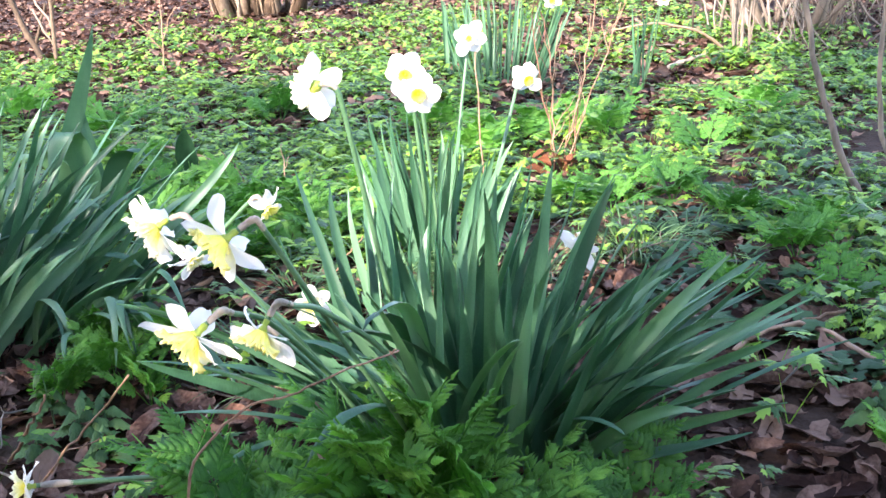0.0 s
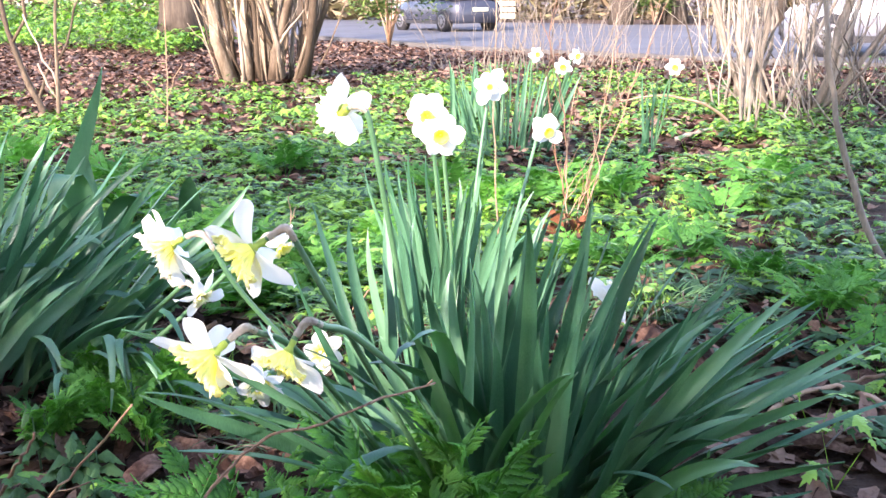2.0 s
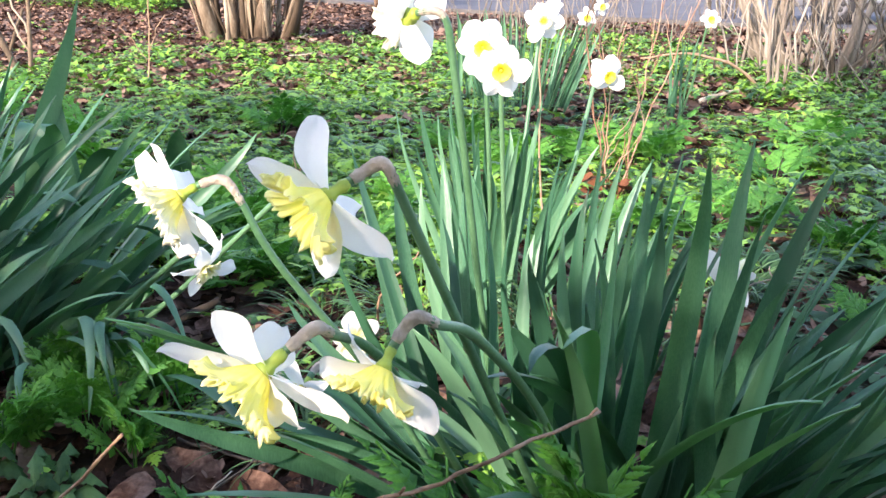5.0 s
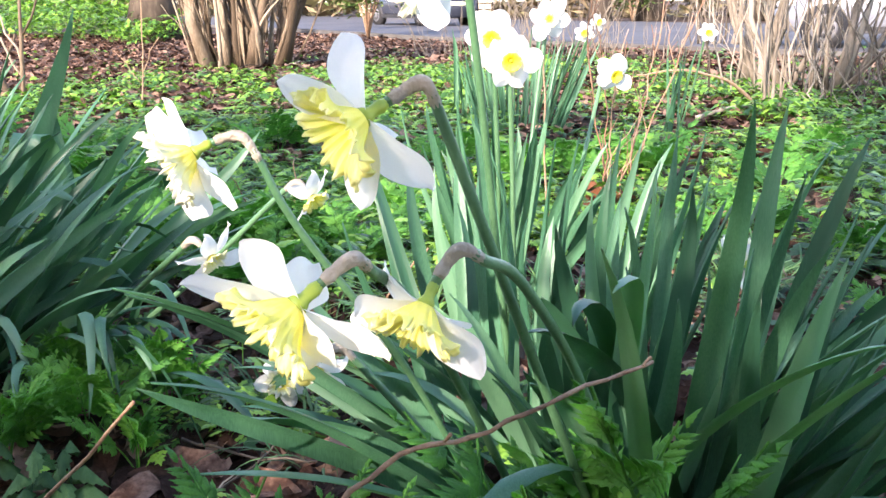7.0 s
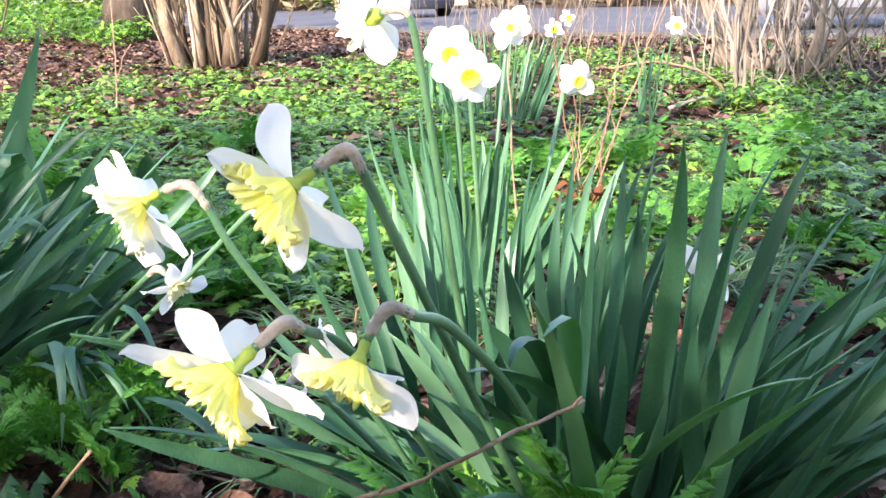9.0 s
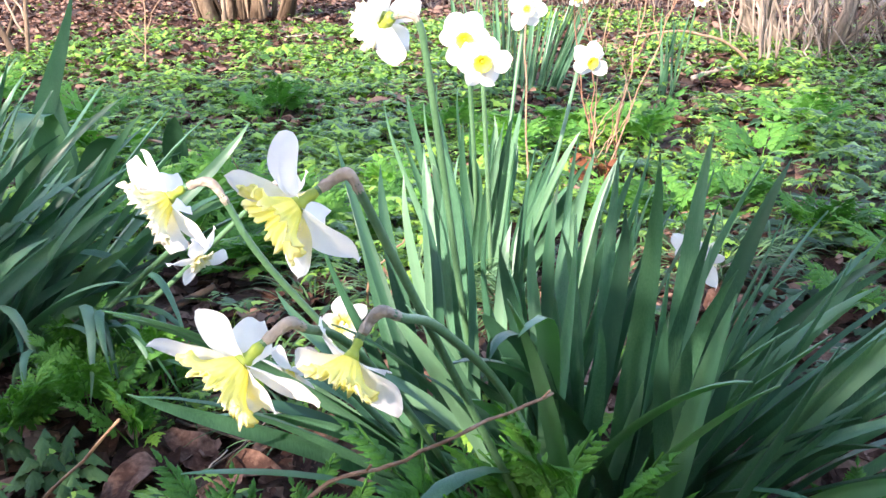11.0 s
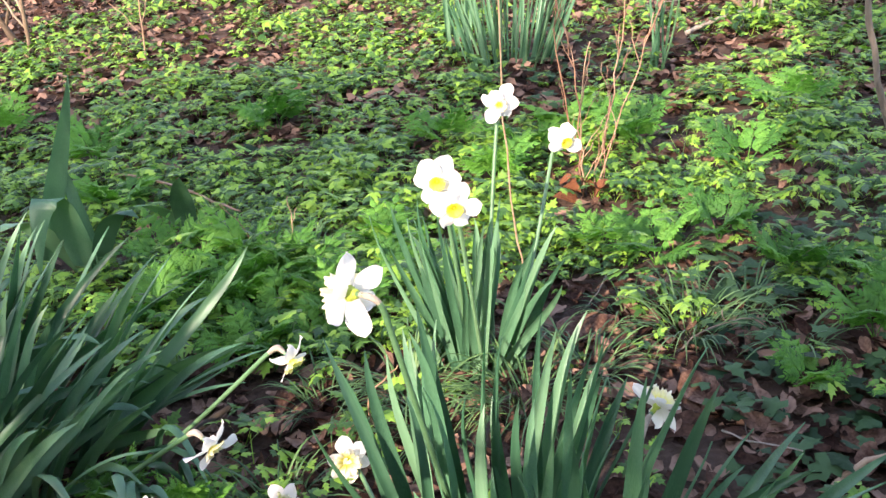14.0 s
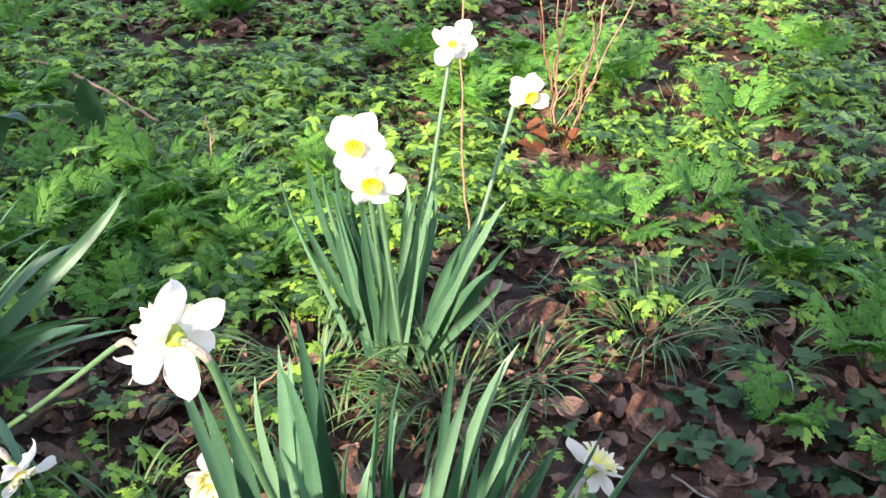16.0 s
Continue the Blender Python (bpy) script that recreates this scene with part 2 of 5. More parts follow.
def petal_mesh(seed, wide, curl):
    """One petal along +x, face towards +z, unit length: ovate, with a small point, soft waves and a mid crease."""
    r = np.random.default_rng(seed)
    k, w = 14, 8
    v, f = [], []
    ph, pq = r.uniform(0, 6), r.uniform(0, 6)
    for i in range(k + 1):
        s = i / k
        half = wide * (0.30 + 0.70 * math.sin(math.pi * min(0.5, 0.62 * s))) * max(0.0, 1 - s ** 3.6) ** 0.62
        half = max(half, 0.012)
        for j in range(w + 1):
            q = j / w * 2 - 1
            x = 0.04 + s * 0.96
            y = q * half * (1 + 0.07 * math.sin(pq + 9 * s) * q)
            z = -curl * s * s * 0.5 + 0.34 * q * q * half * (1 - 1.3 * s) - 0.022 * (1 - min(1, abs(q) * 4)) * (1 - s)
            z += 0.022 * math.sin(ph + 7 * s + 4 * q) * s + 0.05 * math.sin(pq + 6.5 * s) * abs(q) * q * s + 0.10 * math.sin(ph + 2.2 * s) * q * s + 0.007 * math.cos(q * 19)
            v.append((x, y, z))
    for i in range(k):
        for j in range(w):
            a = i * (w + 1) + j
            f.append((a, a + 1, a + w + 2, a + w + 1))
    return mesh_of("petal", v, f, M_PETAL)


PETALS = [petal_mesh(s, w, c) for s, w, c in ((1, 0.31, 0.25), (2, 0.29, -0.35), (3, 0.33, 0.5), (4, 0.29, 0.6), (5, 0.30, -0.2), (6, 0.33, 0.12))]


def corona_mesh(seed, mat, ruffled=False, calm=1.0):
    """A frilled cup opening towards +z, in units of the petal length, with a wall of some thickness; the rim is cut into ruffled lobes."""
    r = np.random.default_rng(seed)
    n, rows = (240, 11) if ruffled else (96, 8)
    amp, ph = r.uniform(0.7, 1.2, 6), r.uniform(0, 6.28, 6)
    v, f = [], []
    for side in (0, 1):
        for i in range(rows + 1):
            s = i / rows
            for j in range(n):
                a = 2 * math.pi * j / n
                if ruffled:
                    fold = math.sin(12 * a + ph[0]) * amp[0] + 0.8 * math.sin(19 * a + ph[1]) * amp[1] + 0.4 * math.sin(5 * a + ph[2])
                    frill = (fold + (0.5 * math.sin(41 * a + ph[5]) + 0.35 * math.sin(63 * a + ph[2])) * s * s) * 0.042 * s ** 1.2
                    lobe = (0.04 * math.sin(6 * a + ph[3]) + 0.04 * math.sin(13 * a + ph[4]) + 0.035 * math.sin(29 * a + ph[1]) + 0.02 * math.sin(57 * a + ph[5])) * s ** 3
                else:
                    fold = math.sin(9 * a + ph[0]) * amp[0] + 0.6 * math.sin(14 * a + ph[1]) * amp[1] + 0.3 * math.sin(5 * a + ph[2])
                    frill = (fold + 0.6 * math.sin(24 * a + ph[5]) * s * s) * 0.06 * s ** 1.3 * calm
                    lobe = (0.05 * math.sin(6 * a + ph[3]) + 0.045 * math.sin(11 * a + ph[4]) + 0.035 * math.sin(23 * a + ph[1])) * s ** 3 * calm
                rad = 0.13 + 0.27 * s ** 0.75 + 0.14 * s ** 4 + frill - side * 0.012
                z = 0.03 + 0.46 * s ** 0.9 - 0.05 * s ** 5 + lobe + 0.4 * frill * math.sin(3 * a + ph[3]) - (0.02 * s if side else 0)
                v.append((rad * math.cos(a), rad * math.sin(a), z))
    per = (rows + 1) * n
    for side in (0, 1):
        for i in range(rows):
            for j in range(n):
                k = (j + 1) % n
                q = [side * per + i * n + j, side * per + i * n + k, side * per + (i + 1) * n + k, side * per + (i + 1) * n + j]
                f.append(tuple(q if side == 0 else q[::-1]))
    for j in range(n):
        k = (j + 1) % n
        f.append((rows * n + j, rows * n + k, per + rows * n + k, per + rows * n + j))
    c = len(v)
    v.append((0, 0, 0.02))
    for j in range(n):
        f.append((per + j, c, per + (j + 1) % n))
    return mesh_of("corona", v, f, mat)


CORONAS = [corona_mesh(s, M_CORONA_PALE) for s in (11, 12, 13)]
YELLOW_CORONAS = [corona_mesh(s, M_CORONA) for s in (14, 15)]
SMALL_CUPS = [corona_mesh(s, M_CUP, False, 0.35) for s in (19, 20)]
FRILLED = [corona_mesh(16, M_CORONA, True), corona_mesh(17, M_CORONA_PALE, True), corona_mesh(18, M_CORONA_PALE, True)]


def turned(face, spin):
    z = Vector(face).normalized()
    x = z.orthogonal().normalized()
    m = Matrix((x, z.cross(x), z)).transposed().to_4x4()
    return m @ Matrix.Rotation(spin, 4, "Z")


def flower(clump, at, face, root, size=0.048, spin=None, young=False, stem_r=0.0042, broad=1.22, cup=1.0, petals=None, apex=None, via=None, sheath=1.0, frilly=False, base=1.0):
    """A flower on its stem. at: the middle of the petals; face: the way it looks; root: where the stem leaves the ground.
    petals: for one seen close by, rows of a direction, length, width and twist; apex: the top of the bent neck, from at; via: points on the stem."""
    at, face, root = Vector(at), Vector(face).normalized(), Vector(root)
    back = at - face * size * 0.27
    down = (root - back).normalized()
    if apex is None:
        bend = back - face * 0.022 + down * 0.040
        neck = bezier(bend, bend - down * 0.030, back - face * 0.027, back, 20)
    else:
        top = at + Vector(apex)
        bend = top + (Vector(via[0]) - top).normalized() * 0.022
        neck = bezier(bend, bend + (top - bend) * 1.3, back - face * 0.024 + (top - back) * 0.25, back, 20)
    mid = [bend.lerp(root, 0.5) + Vector((U(-0.012, 0.012), U(-0.012, 0.012), 0.0))] if via is None else [Vector(q) for q in via[::-1]]
    pts = smooth([root] + mid + [bend], 20) + neck[1:]
    rad = [stem_r * (1.15 - 0.25 * i / 40) for i in range(41)]
    stem = part("flower_stem", mesh_of("flower_stem", *tube(pts, rad, 8), M_STEM), clump, label="upright green flower stem with one white flower")
    if spin is None:
        gap = turned(face, 0).inverted() @ (bend - back)
        spin = math.atan2(gap.y, gap.x) + math.pi / 6 + U(-0.15, 0.15)
    m = Matrix.Translation(at) @ turned(face, spin) @ Matrix.Diagonal((size, size, size, 1))
    if petals:
        for i, (d, length, width, roll) in enumerate(petals):
            x = Vector(d).normalized()
            z = face * (1 - roll) + Vector((0.0, -0.97, 0.24)) * roll
            z = (z - x * z.dot(x)).normalized()
            q = Matrix((x, z.cross(x), z)).transposed().to_4x4()
            part("petal", PETALS[(i * 5 + int(length * 1000)) % 6], stem, Matrix.Translation(at + face * (0.002 if i % 2 else 0.0)) @ q @ Matrix.Diagonal((length, width / 0.62, length, 1)))
    else:
        for i in range(6):
            inner = i % 2
            tilt = radians((10 if inner else -6) + U(-15, 15))
            q = Matrix.Rotation(i * math.pi / 3 + U(-0.08, 0.08), 4, "Z") @ Matrix.Rotation(-tilt, 4, "Y") @ Matrix.Translation((0, 0, 0.03 * inner)) @ Matrix.Rotation(U(-0.35, 0.35), 4, "X")
            k = U(0.88, 1.08)
            part("petal", PETALS[int(rng.integers(0, 6))], stem, m @ q @ Matrix.Diagonal((k, k * broad, k, 1)))
    part("corona", (FRILLED[0] if young else FRILLED[1 + int(rng.integers(0, 2))]) if frilly else SMALL_CUPS[int(rng.integers(0, 2))] if young and cup < 0.7 else YELLOW_CORONAS[int(rng.integers(0, 2))] if young else CORONAS[int(rng.integers(0, 3))], stem, m @ Matrix.Translation((0, 0, 0.0 if cup > 0.7 else 0.11)) @ Matrix.Diagonal((cup, cup, cup * max(0.8, min(cup, 1.0)), 1)), "small bright yellow cup" if cup < 0.7 else "frilled lemon-yellow cup" if young else "frilled cream cup with a yellow throat")
    o = [at - face * size * k for k in (-0.03 if cup > 0.7 else 0.01, 0.05, 0.10, 0.16, 0.22, 0.30)]
    part("ovary", mesh_of("ovary", *tube(o, [size * k * base for k in (0.16 * min(1.0, cup) ** 2, 0.12 * min(1.0, cup), 0.085, 0.085, 0.10, 0.07)], 9), M_OVARY), stem, label="yellow-green flower base")
    sp = smooth(neck[1:20], 24)
    w = [(0.0034 + 0.0024 * math.sin(math.pi * (j / 24) ** 1.2) ** 0.8 + U(-0.0002, 0.0002)) * (sheath if 2 < j < 22 else 1.0) for j in range(25)]
    part("spathe", mesh_of("spathe", *tube(sp, w, 9), M_SPATHE), stem, label="papery brown spathe")
    return stem


def leaf(clump, base, tip, bulge, width, turn=None, twist=None, **k):
    turn = U(-0.7, 0.7) if turn is None else turn
    return part("leaf", mesh_of("leaf", *blade(base, tip, bulge, width, turn, U(-1.3, 1.3) if twist is None else twist, sway=U(-0.035, 0.035), **k), M_LEAF), clump)


# ---- scatter of small plants into one mesh ----
def place(templates, spots, name, mat, label, category):
    """spots: rows of x, y, z, turn, lean, lean direction, size, template. One object of kind stuff."""
    spots = np.asarray(spots, float)
    vs, fs, off = [], [], 0
    for ti, (tv, tf) in enumerate(templates):
        s = spots[spots[:, 7].astype(int) == ti]
        if not len(s):
            continue
        tv, tf = np.asarray(tv, float), np.asarray(tf, int)
        c, sn = np.cos(s[:, 3])[:, None], np.sin(s[:, 3])[:, None]
        x, y, z = tv[:, 0] * c - tv[:, 1] * sn, tv[:, 0] * sn + tv[:, 1] * c, np.repeat(tv[None, :, 2], len(s), 0)
        lx, ly = (np.cos(s[:, 5]) * np.sin(s[:, 4]))[:, None], (np.sin(s[:, 5]) * np.sin(s[:, 4]))[:, None]
        z2 = z - x * lx - y * ly
        x, y = x + z * lx, y + z * ly
        p = np.stack([x, y, z2], -1) * s[:, 6][:, None, None] + s[:, None, :3]
        vs.append(p.reshape(-1, 3))
        fs.append((tf[None] + (np.arange(len(s)) * len(tv))[:, None, None] + off).reshape(-1, 3))
        off += len(s) * len(tv)
    v, f = np.concatenate(vs), np.concatenate(fs)
    me = bpy.data.meshes.new(name)
    me.vertices.add(len(v))
    me.vertices.foreach_set("co", v.ravel().astype(np.float32))
    me.loops.add(len(f) * 3)
    me.loops.foreach_set("vertex_index", f.ravel().astype(np.int32))
    me.polygons.add(len(f))
    me.polygons.foreach_set("loop_start", np.arange(0, len(f) * 3, 3, dtype=np.int32))
    me.polygons.foreach_set("use_smooth", np.ones(len(f), dtype=bool))
    me.materials.append(mat)
    me.update(calc_edges=True)
    me.validate()
    return tagged(new(name, me), label, category, kind="stuff")


def soft_noise(x, y, s, seed=0.0):
    return noise.noise(Vector((x * s, y * s, seed)))


def height(x, y):
    return 0.03 * soft_noise(x, y, 1.1, 3.0) + 0.012 * soft_noise(x, y, 4.5, 9.0) if y < 12 and abs(x) < 12 else 0.0


def leaflet(cx, cy, cz, a, length, half, down):
    """A lobed leaflet as a fan of triangles from its stalk, pointing at angle a."""
    ca, sa = math.cos(a), math.sin(a)
    rim = [(0.0, 0.0), (0.16, 0.62), (0.27, 0.50), (0.42, 0.90), (0.50, 0.62), (0.68, 0.74), (0.74, 0.42), (0.92, 0.40), (0.94, 0.20), (1.14, 0.0)]
    pts = [(x, y) for x, y in rim] + [(x, -y) for x, y in rim[-2:0:-1]]
    v = [(0.45 * length, 0.0, 0.012)]
    v += [(x * length, y * half, -down * x * x - abs(y) * half * 0.18) for x, y in pts]
    out = [(cx + x * ca - y * sa, cy + x * sa + y * ca, cz + z) for x, y, z in v]
    n = len(pts)
    return out, [(0, 1 + i, 1 + (i + 1) % n) for i in range(n)]


def sprig(seed, leaves=3, stem=0.07, spread=0.045, fine=True):
    """A low plant: a few stalks, each with a star of pointed, toothed leaflets."""
    r = np.random.default_rng(seed)
    v, f = [], []

    def add(pv, pf):
        o = len(v)
        v.extend(pv)
        f.extend([tuple(i + o for i in t) for t in pf])
    rim = [(0.0, 0.0), (0.12, 0.45), (0.36, 1.0), (0.42, 0.50), (0.68, 0.74), (0.70, 0.30), (1.06, 0.0)] if fine else [(0.0, 0.0), (0.34, 1.0), (0.52, 0.55), (1.05, 0.0)]
    pts = rim + [(x, -y) for x, y in rim[-2:0:-1]]
    for i in range(leaves):
        a = 2 * math.pi * i / leaves + r.uniform(-0.5, 0.5)
        d, h = spread * r.uniform(0.5, 1.2), stem * r.uniform(0.6, 1.15)
        x, y = d * math.cos(a), d * math.sin(a)
        add([(0.0016, 0, 0), (-0.0016, 0, 0), (x, y, h)], [(0, 1, 2)])
        tilt, td = r.uniform(0.0, 0.6), r.uniform(0, 6.28)
        for turn, k, shift in ((0.0, 1.1, 0.016), (0.95, 0.78, 0.010), (-0.95, 0.78, 0.010), (1.5, 0.66, 0.0), (-1.5, 0.66, 0.0))[:5 if fine else 3]:
            b = a + turn + r.uniform(-0.2, 0.2)
            k *= r.uniform(0.85, 1.15)
            ln, half, down = 0.038 * k, (0.0125 if fine else 0.0150) * k, 0.012 * r.uniform(0.0, 1.3)
            ca, sa = math.cos(b), math.sin(b)
            ox, oy = x + shift * math.cos(a), y + shift * math.sin(a)
            pv = []
            for px, py in [(0.42, 0.0)] + pts:
                lx, ly = px * ln * ca - py * half * sa, px * ln * sa + py * half * ca
                pv.append((ox + lx, oy + ly, h - down * px * px - abs(py) * half * 0.22 + (lx * math.cos(td) + ly * math.sin(td)) * tilt))
            m = len(pts)
            add(pv, [(0, 1 + q, 1 + (q + 1) % m) for q in range(m)])
    return v, f


def dead_leaf(seed):
    """A curled, crumpled dry leaf with a mid fold and an uneven rim, about one unit long."""
    r = np.random.default_rng(seed)
    n = 13
    fold, curl, roll = r.uniform(0.1, 0.8), r.uniform(-0.7, 1.2), r.uniform(-0.9, 0.9)
    lobes, depth, ph = int(r.integers(2, 5)), r.uniform(0.06, 0.38), r.uniform(0, 6.28, 4)

    def bent(x, y):
        return (x, y * (1 - 0.3 * fold), fold * abs(y) * 0.8 + curl * x * x * 0.6 + roll * x * y + 0.08 + 0.035 * math.sin(ph[1] + 9 * x) * math.cos(ph[2] + 11 * y))
    v, f = [bent(0.05, 0.0)], []
    for k in (0.5, 0.82, 1.0):
        for i in range(n):
            a = 2 * math.pi * i / n
            rad = k * (1 - depth * k * (0.5 + 0.5 * math.sin(2 * lobes * a / 2 + ph[0]))) * r.uniform(0.90, 1.08)
            x, y, z = bent(0.5 * rad * math.cos(a) * (1.3 if math.cos(a) > 0 else 1.0), 0.34 * rad * math.sin(a) * (1 - 0.4 * max(0, math.cos(a))))
            v.append((x, y, z + r.uniform(-0.035, 0.035) * k))
    f = [(0, 1 + i, 1 + (i + 1) % n) for i in range(n)]
    for ring in (0, 1):
        for i in range(n):
            j, o = (i + 1) % n, 1 + ring * n
            f += [(o + i, o + n + i, o + n + j), (o + i, o + n + j, o + j)]
    return v, f


def ivy_leaf(seed):
    r = np.random.default_rng(seed)
    rim = [(-0.05, 0.0), (-0.2, 0.32), (0.08, 0.5), (0.22, 0.28), (0.5, 0.34), (0.62, 0.14), (1.0, 0.0)]
    pts = rim + [(x, -y) for x, y in rim[-2:0:-1]]
    v = [(0.25, 0, 0.03)] + [(x, y, r.uniform(-0.05, 0.05) - 0.10 * abs(y) - 0.12 * max(0, x) ** 2) for x, y in pts]
    v = [(x, y, z + 0.25) for x, y, z in v]
    return v, [(0, 1 + i, 1 + (i + 1) % len(pts)) for i in range(len(pts))]


# ---- ground, road ----
def spaced(lo, near_lo, near_hi, hi, fine, count):
    mid = list(np.arange(near_lo, near_hi, fine))
    left = [near_lo - (near_lo - lo) * (i / count) ** 3 for i in range(count, 0, -1)]
    right = [near_hi + (hi - near_hi) * (i / count) ** 3 for i in range(0, count + 1)]
    return left + mid + right


gx, gy = spaced(-400, -5, 5, 400, 0.07, 16), spaced(-400, -1, 9, 500, 0.07, 16)
gv = [(x, y, height(x, y)) for y in gy for x in gx]
gf = [(j * len(gx) + i, j * len(gx) + i + 1, (j + 1) * len(gx) + i + 1, (j + 1) * len(gx) + i) for j in range(len(gy) - 1) for i in range(len(gx) - 1)]
tagged(new("ground", mesh_of("ground", gv, gf, M_SOIL)), "dark brown woodland soil under leaf litter", "ground", kind="structure")

NEAR = [(30, -6), (14, 3.8), (7, 8.8), (2.6, 12.6), (-0.8, 16), (-3.7, 20.5), (-9, 27.5), (-20, 37), (-40, 48)]
FAR = [(44, 4), (25, 12), (15, 18), (9, 23), (4.8, 27.5), (0.5, 32), (-5, 38), (-14, 46), (-36, 60)]


def strip(a, b, z, thick, name, mat, label, category):
    v = [(x, y, z) for x, y in a] + [(x, y, z) for x, y in b] + [(x, y, z - thick) for x, y in a] + [(x, y, z - thick) for x, y in b]
    n = len(a)
    f = []
    for i in range(n - 1):
        f += [(i, i + 1, n + i + 1, n + i), (2 * n + i, 2 * n + i + 1, i + 1, i), (n + i, n + i + 1, 3 * n + i + 1, 3 * n + i)]
    f += [(0, n, 3 * n, 2 * n), (n - 1, 3 * n - 1, 4 * n - 1, 2 * n - 1)]
    return tagged(new(name, mesh_of(name, v, f, mat, smooth=False)), label, category, kind="structure")


strip(NEAR, FAR, 0.03, 0.2, "road", M_ROAD, "light grey sunlit asphalt road", "road")
strip([(x - 0.16, y - 0.12) for x, y in NEAR], NEAR, 0.07, 0.3, "kerb", M_KERB, "worn grey concrete kerb beside the road", "kerb")

# ---- unseen hedge and trees, added to cast the shade ----
def leafy_mass(name, boxes, count, label, category, mat, seed, size=0.09):
    """A dense crown: many folded leaves through the volume of some boxes (x0, x1, y0, y1, z0, z1) round a twiggy core."""
    r = np.random.default_rng(seed)
    t = [([(0, 0, 0), (0.5, 0.3, 0.08), (1, 0, -0.05), (0.5, -0.3, 0.08), (0.5, 0, 0)], [(0, 4, 1), (4, 2, 1), (0, 3, 4), (4, 3, 2)])]
    vol = np.array([(b[1] - b[0]) * (b[5] - b[4]) for b in boxes])
    rows = []
    for b, n in zip(boxes, (count * vol / vol.sum()).astype(int)):
        p = np.column_stack([r.uniform(b[0], b[1], n), r.uniform(b[2], b[3], n), r.uniform(b[4], b[5], n)])
        rows += [(x, y, z, r.uniform(0, 6.3), r.uniform(0, 1.2), r.uniform(0, 6.3), size * r.uniform(0.6, 1.4), 0) for x, y, z in p]
    return place(t, rows, name, mat, label, category)


# out of view; stepped tops set how far the shade reaches over the clumps
leafy_mass("evergreen_hedge", [(-12, -3.05, -3.5, -2.9, 0, 3.02), (-3.05, -2.46, -3.5, -2.9, 0, 2.56), (-2.46, -2.24, -3.5, -2.9, 0, 2.36), (-2.24, -1.9, -3.5, -2.9, 0, 2.44)], 30000, "unseen dense dark evergreen hedge added to cast shade", "hedge", M_HEDGE, 5, 0.13)
# out of view; left edge stepped to the shade boundary, notched to light front flowers
evergreen = leafy_mass("crown", [(-2.13, 3.0, -3.6, -2.8, 0.0, 2.52), (-2.02, 3.0, -3.6, -2.8, 2.52, 2.76), (-2.15, 3.2, -3.6, -2.8, 2.76, 3.15), (-2.16, 3.2, -3.6, -2.8, 3.15, 3.5), (-2.27, 3.2, -3.6, -2.8, 3.5, 3.8), (-2.38, 3.2, -3.6, -2.8, 3.8, 4.1), (-2.46, 3.2, -3.6, -2.8, 4.1, 4.4), (-2.68, 3.1, -3.6, -2.8, 4.4, 5.0), (-2.88, 3.0, -3.6, -2.8, 5.0, 6.0)], 42000, "", "", M_HEDGE, 6, 0.13)
# out of view; sparse leaves added to dapple and dim the ground on the left
open_crown = leafy_mass("crown", [(-6.5, -3.6, -3.4, -2.6, 3.0, 3.9), (-6.2, -3.0, -3.4, -2.6, 3.8, 4.3)], 2200, "", "", M_HEDGE, 9, 0.15)


def trunked(name, crown, path, radius, limbs, label):
    """A tree from its crown, a trunk along a path and limbs up into the crown."""
    root = thing(name, tuple(path[0]), label, "tree")
    part("trunk", mesh_of("trunk", *tube(smooth(path, 10), [radius * (1.25 if i == 0 else 1 - 0.06 * i) for i in range(11)], 10), M_BARK), root)
    for a, b in limbs:
        part("limb", mesh_of("limb", *tube(smooth([a, (Vector(a) + Vector(b)) / 2 + Vector((0, 0, 0.12)), b], 6), [radius * (0.4 - 0.05 * i) for i in range(7)], 7), M_BARK), root)
    crown.parent = root
    crown.matrix_parent_inverse = root.matrix_basis.inverted()
    del crown["kind"]
    return root


# trunks and limbs to carry the two added shade crowns
trunked("unseen_shade_tree", evergreen, [(0.5, -3.2, -0.05), (0.52, -3.2, 2.5), (0.5, -3.2, 5.4)], 0.16, (((0.5, -3.2, 2.5), (-1.8, -3.2, 3.8)), ((0.5, -3.2, 2.5), (2.4, -3.2, 3.8))), "unseen tall dense evergreen tree added to cast shade")
trunked("unseen_dapple_tree", open_crown, [(-6.9, -3.0, -0.05), (-6.8, -3.0, 2.0), (-6.5, -3.0, 3.9)], 0.10, (((-6.7, -3.0, 2.9), (-4.2, -3.0, 3.7)), ((-6.6, -3.0, 3.4), (-3.8, -3.0, 4.1))), "unseen thin open tree added above the hedge to dapple the light")


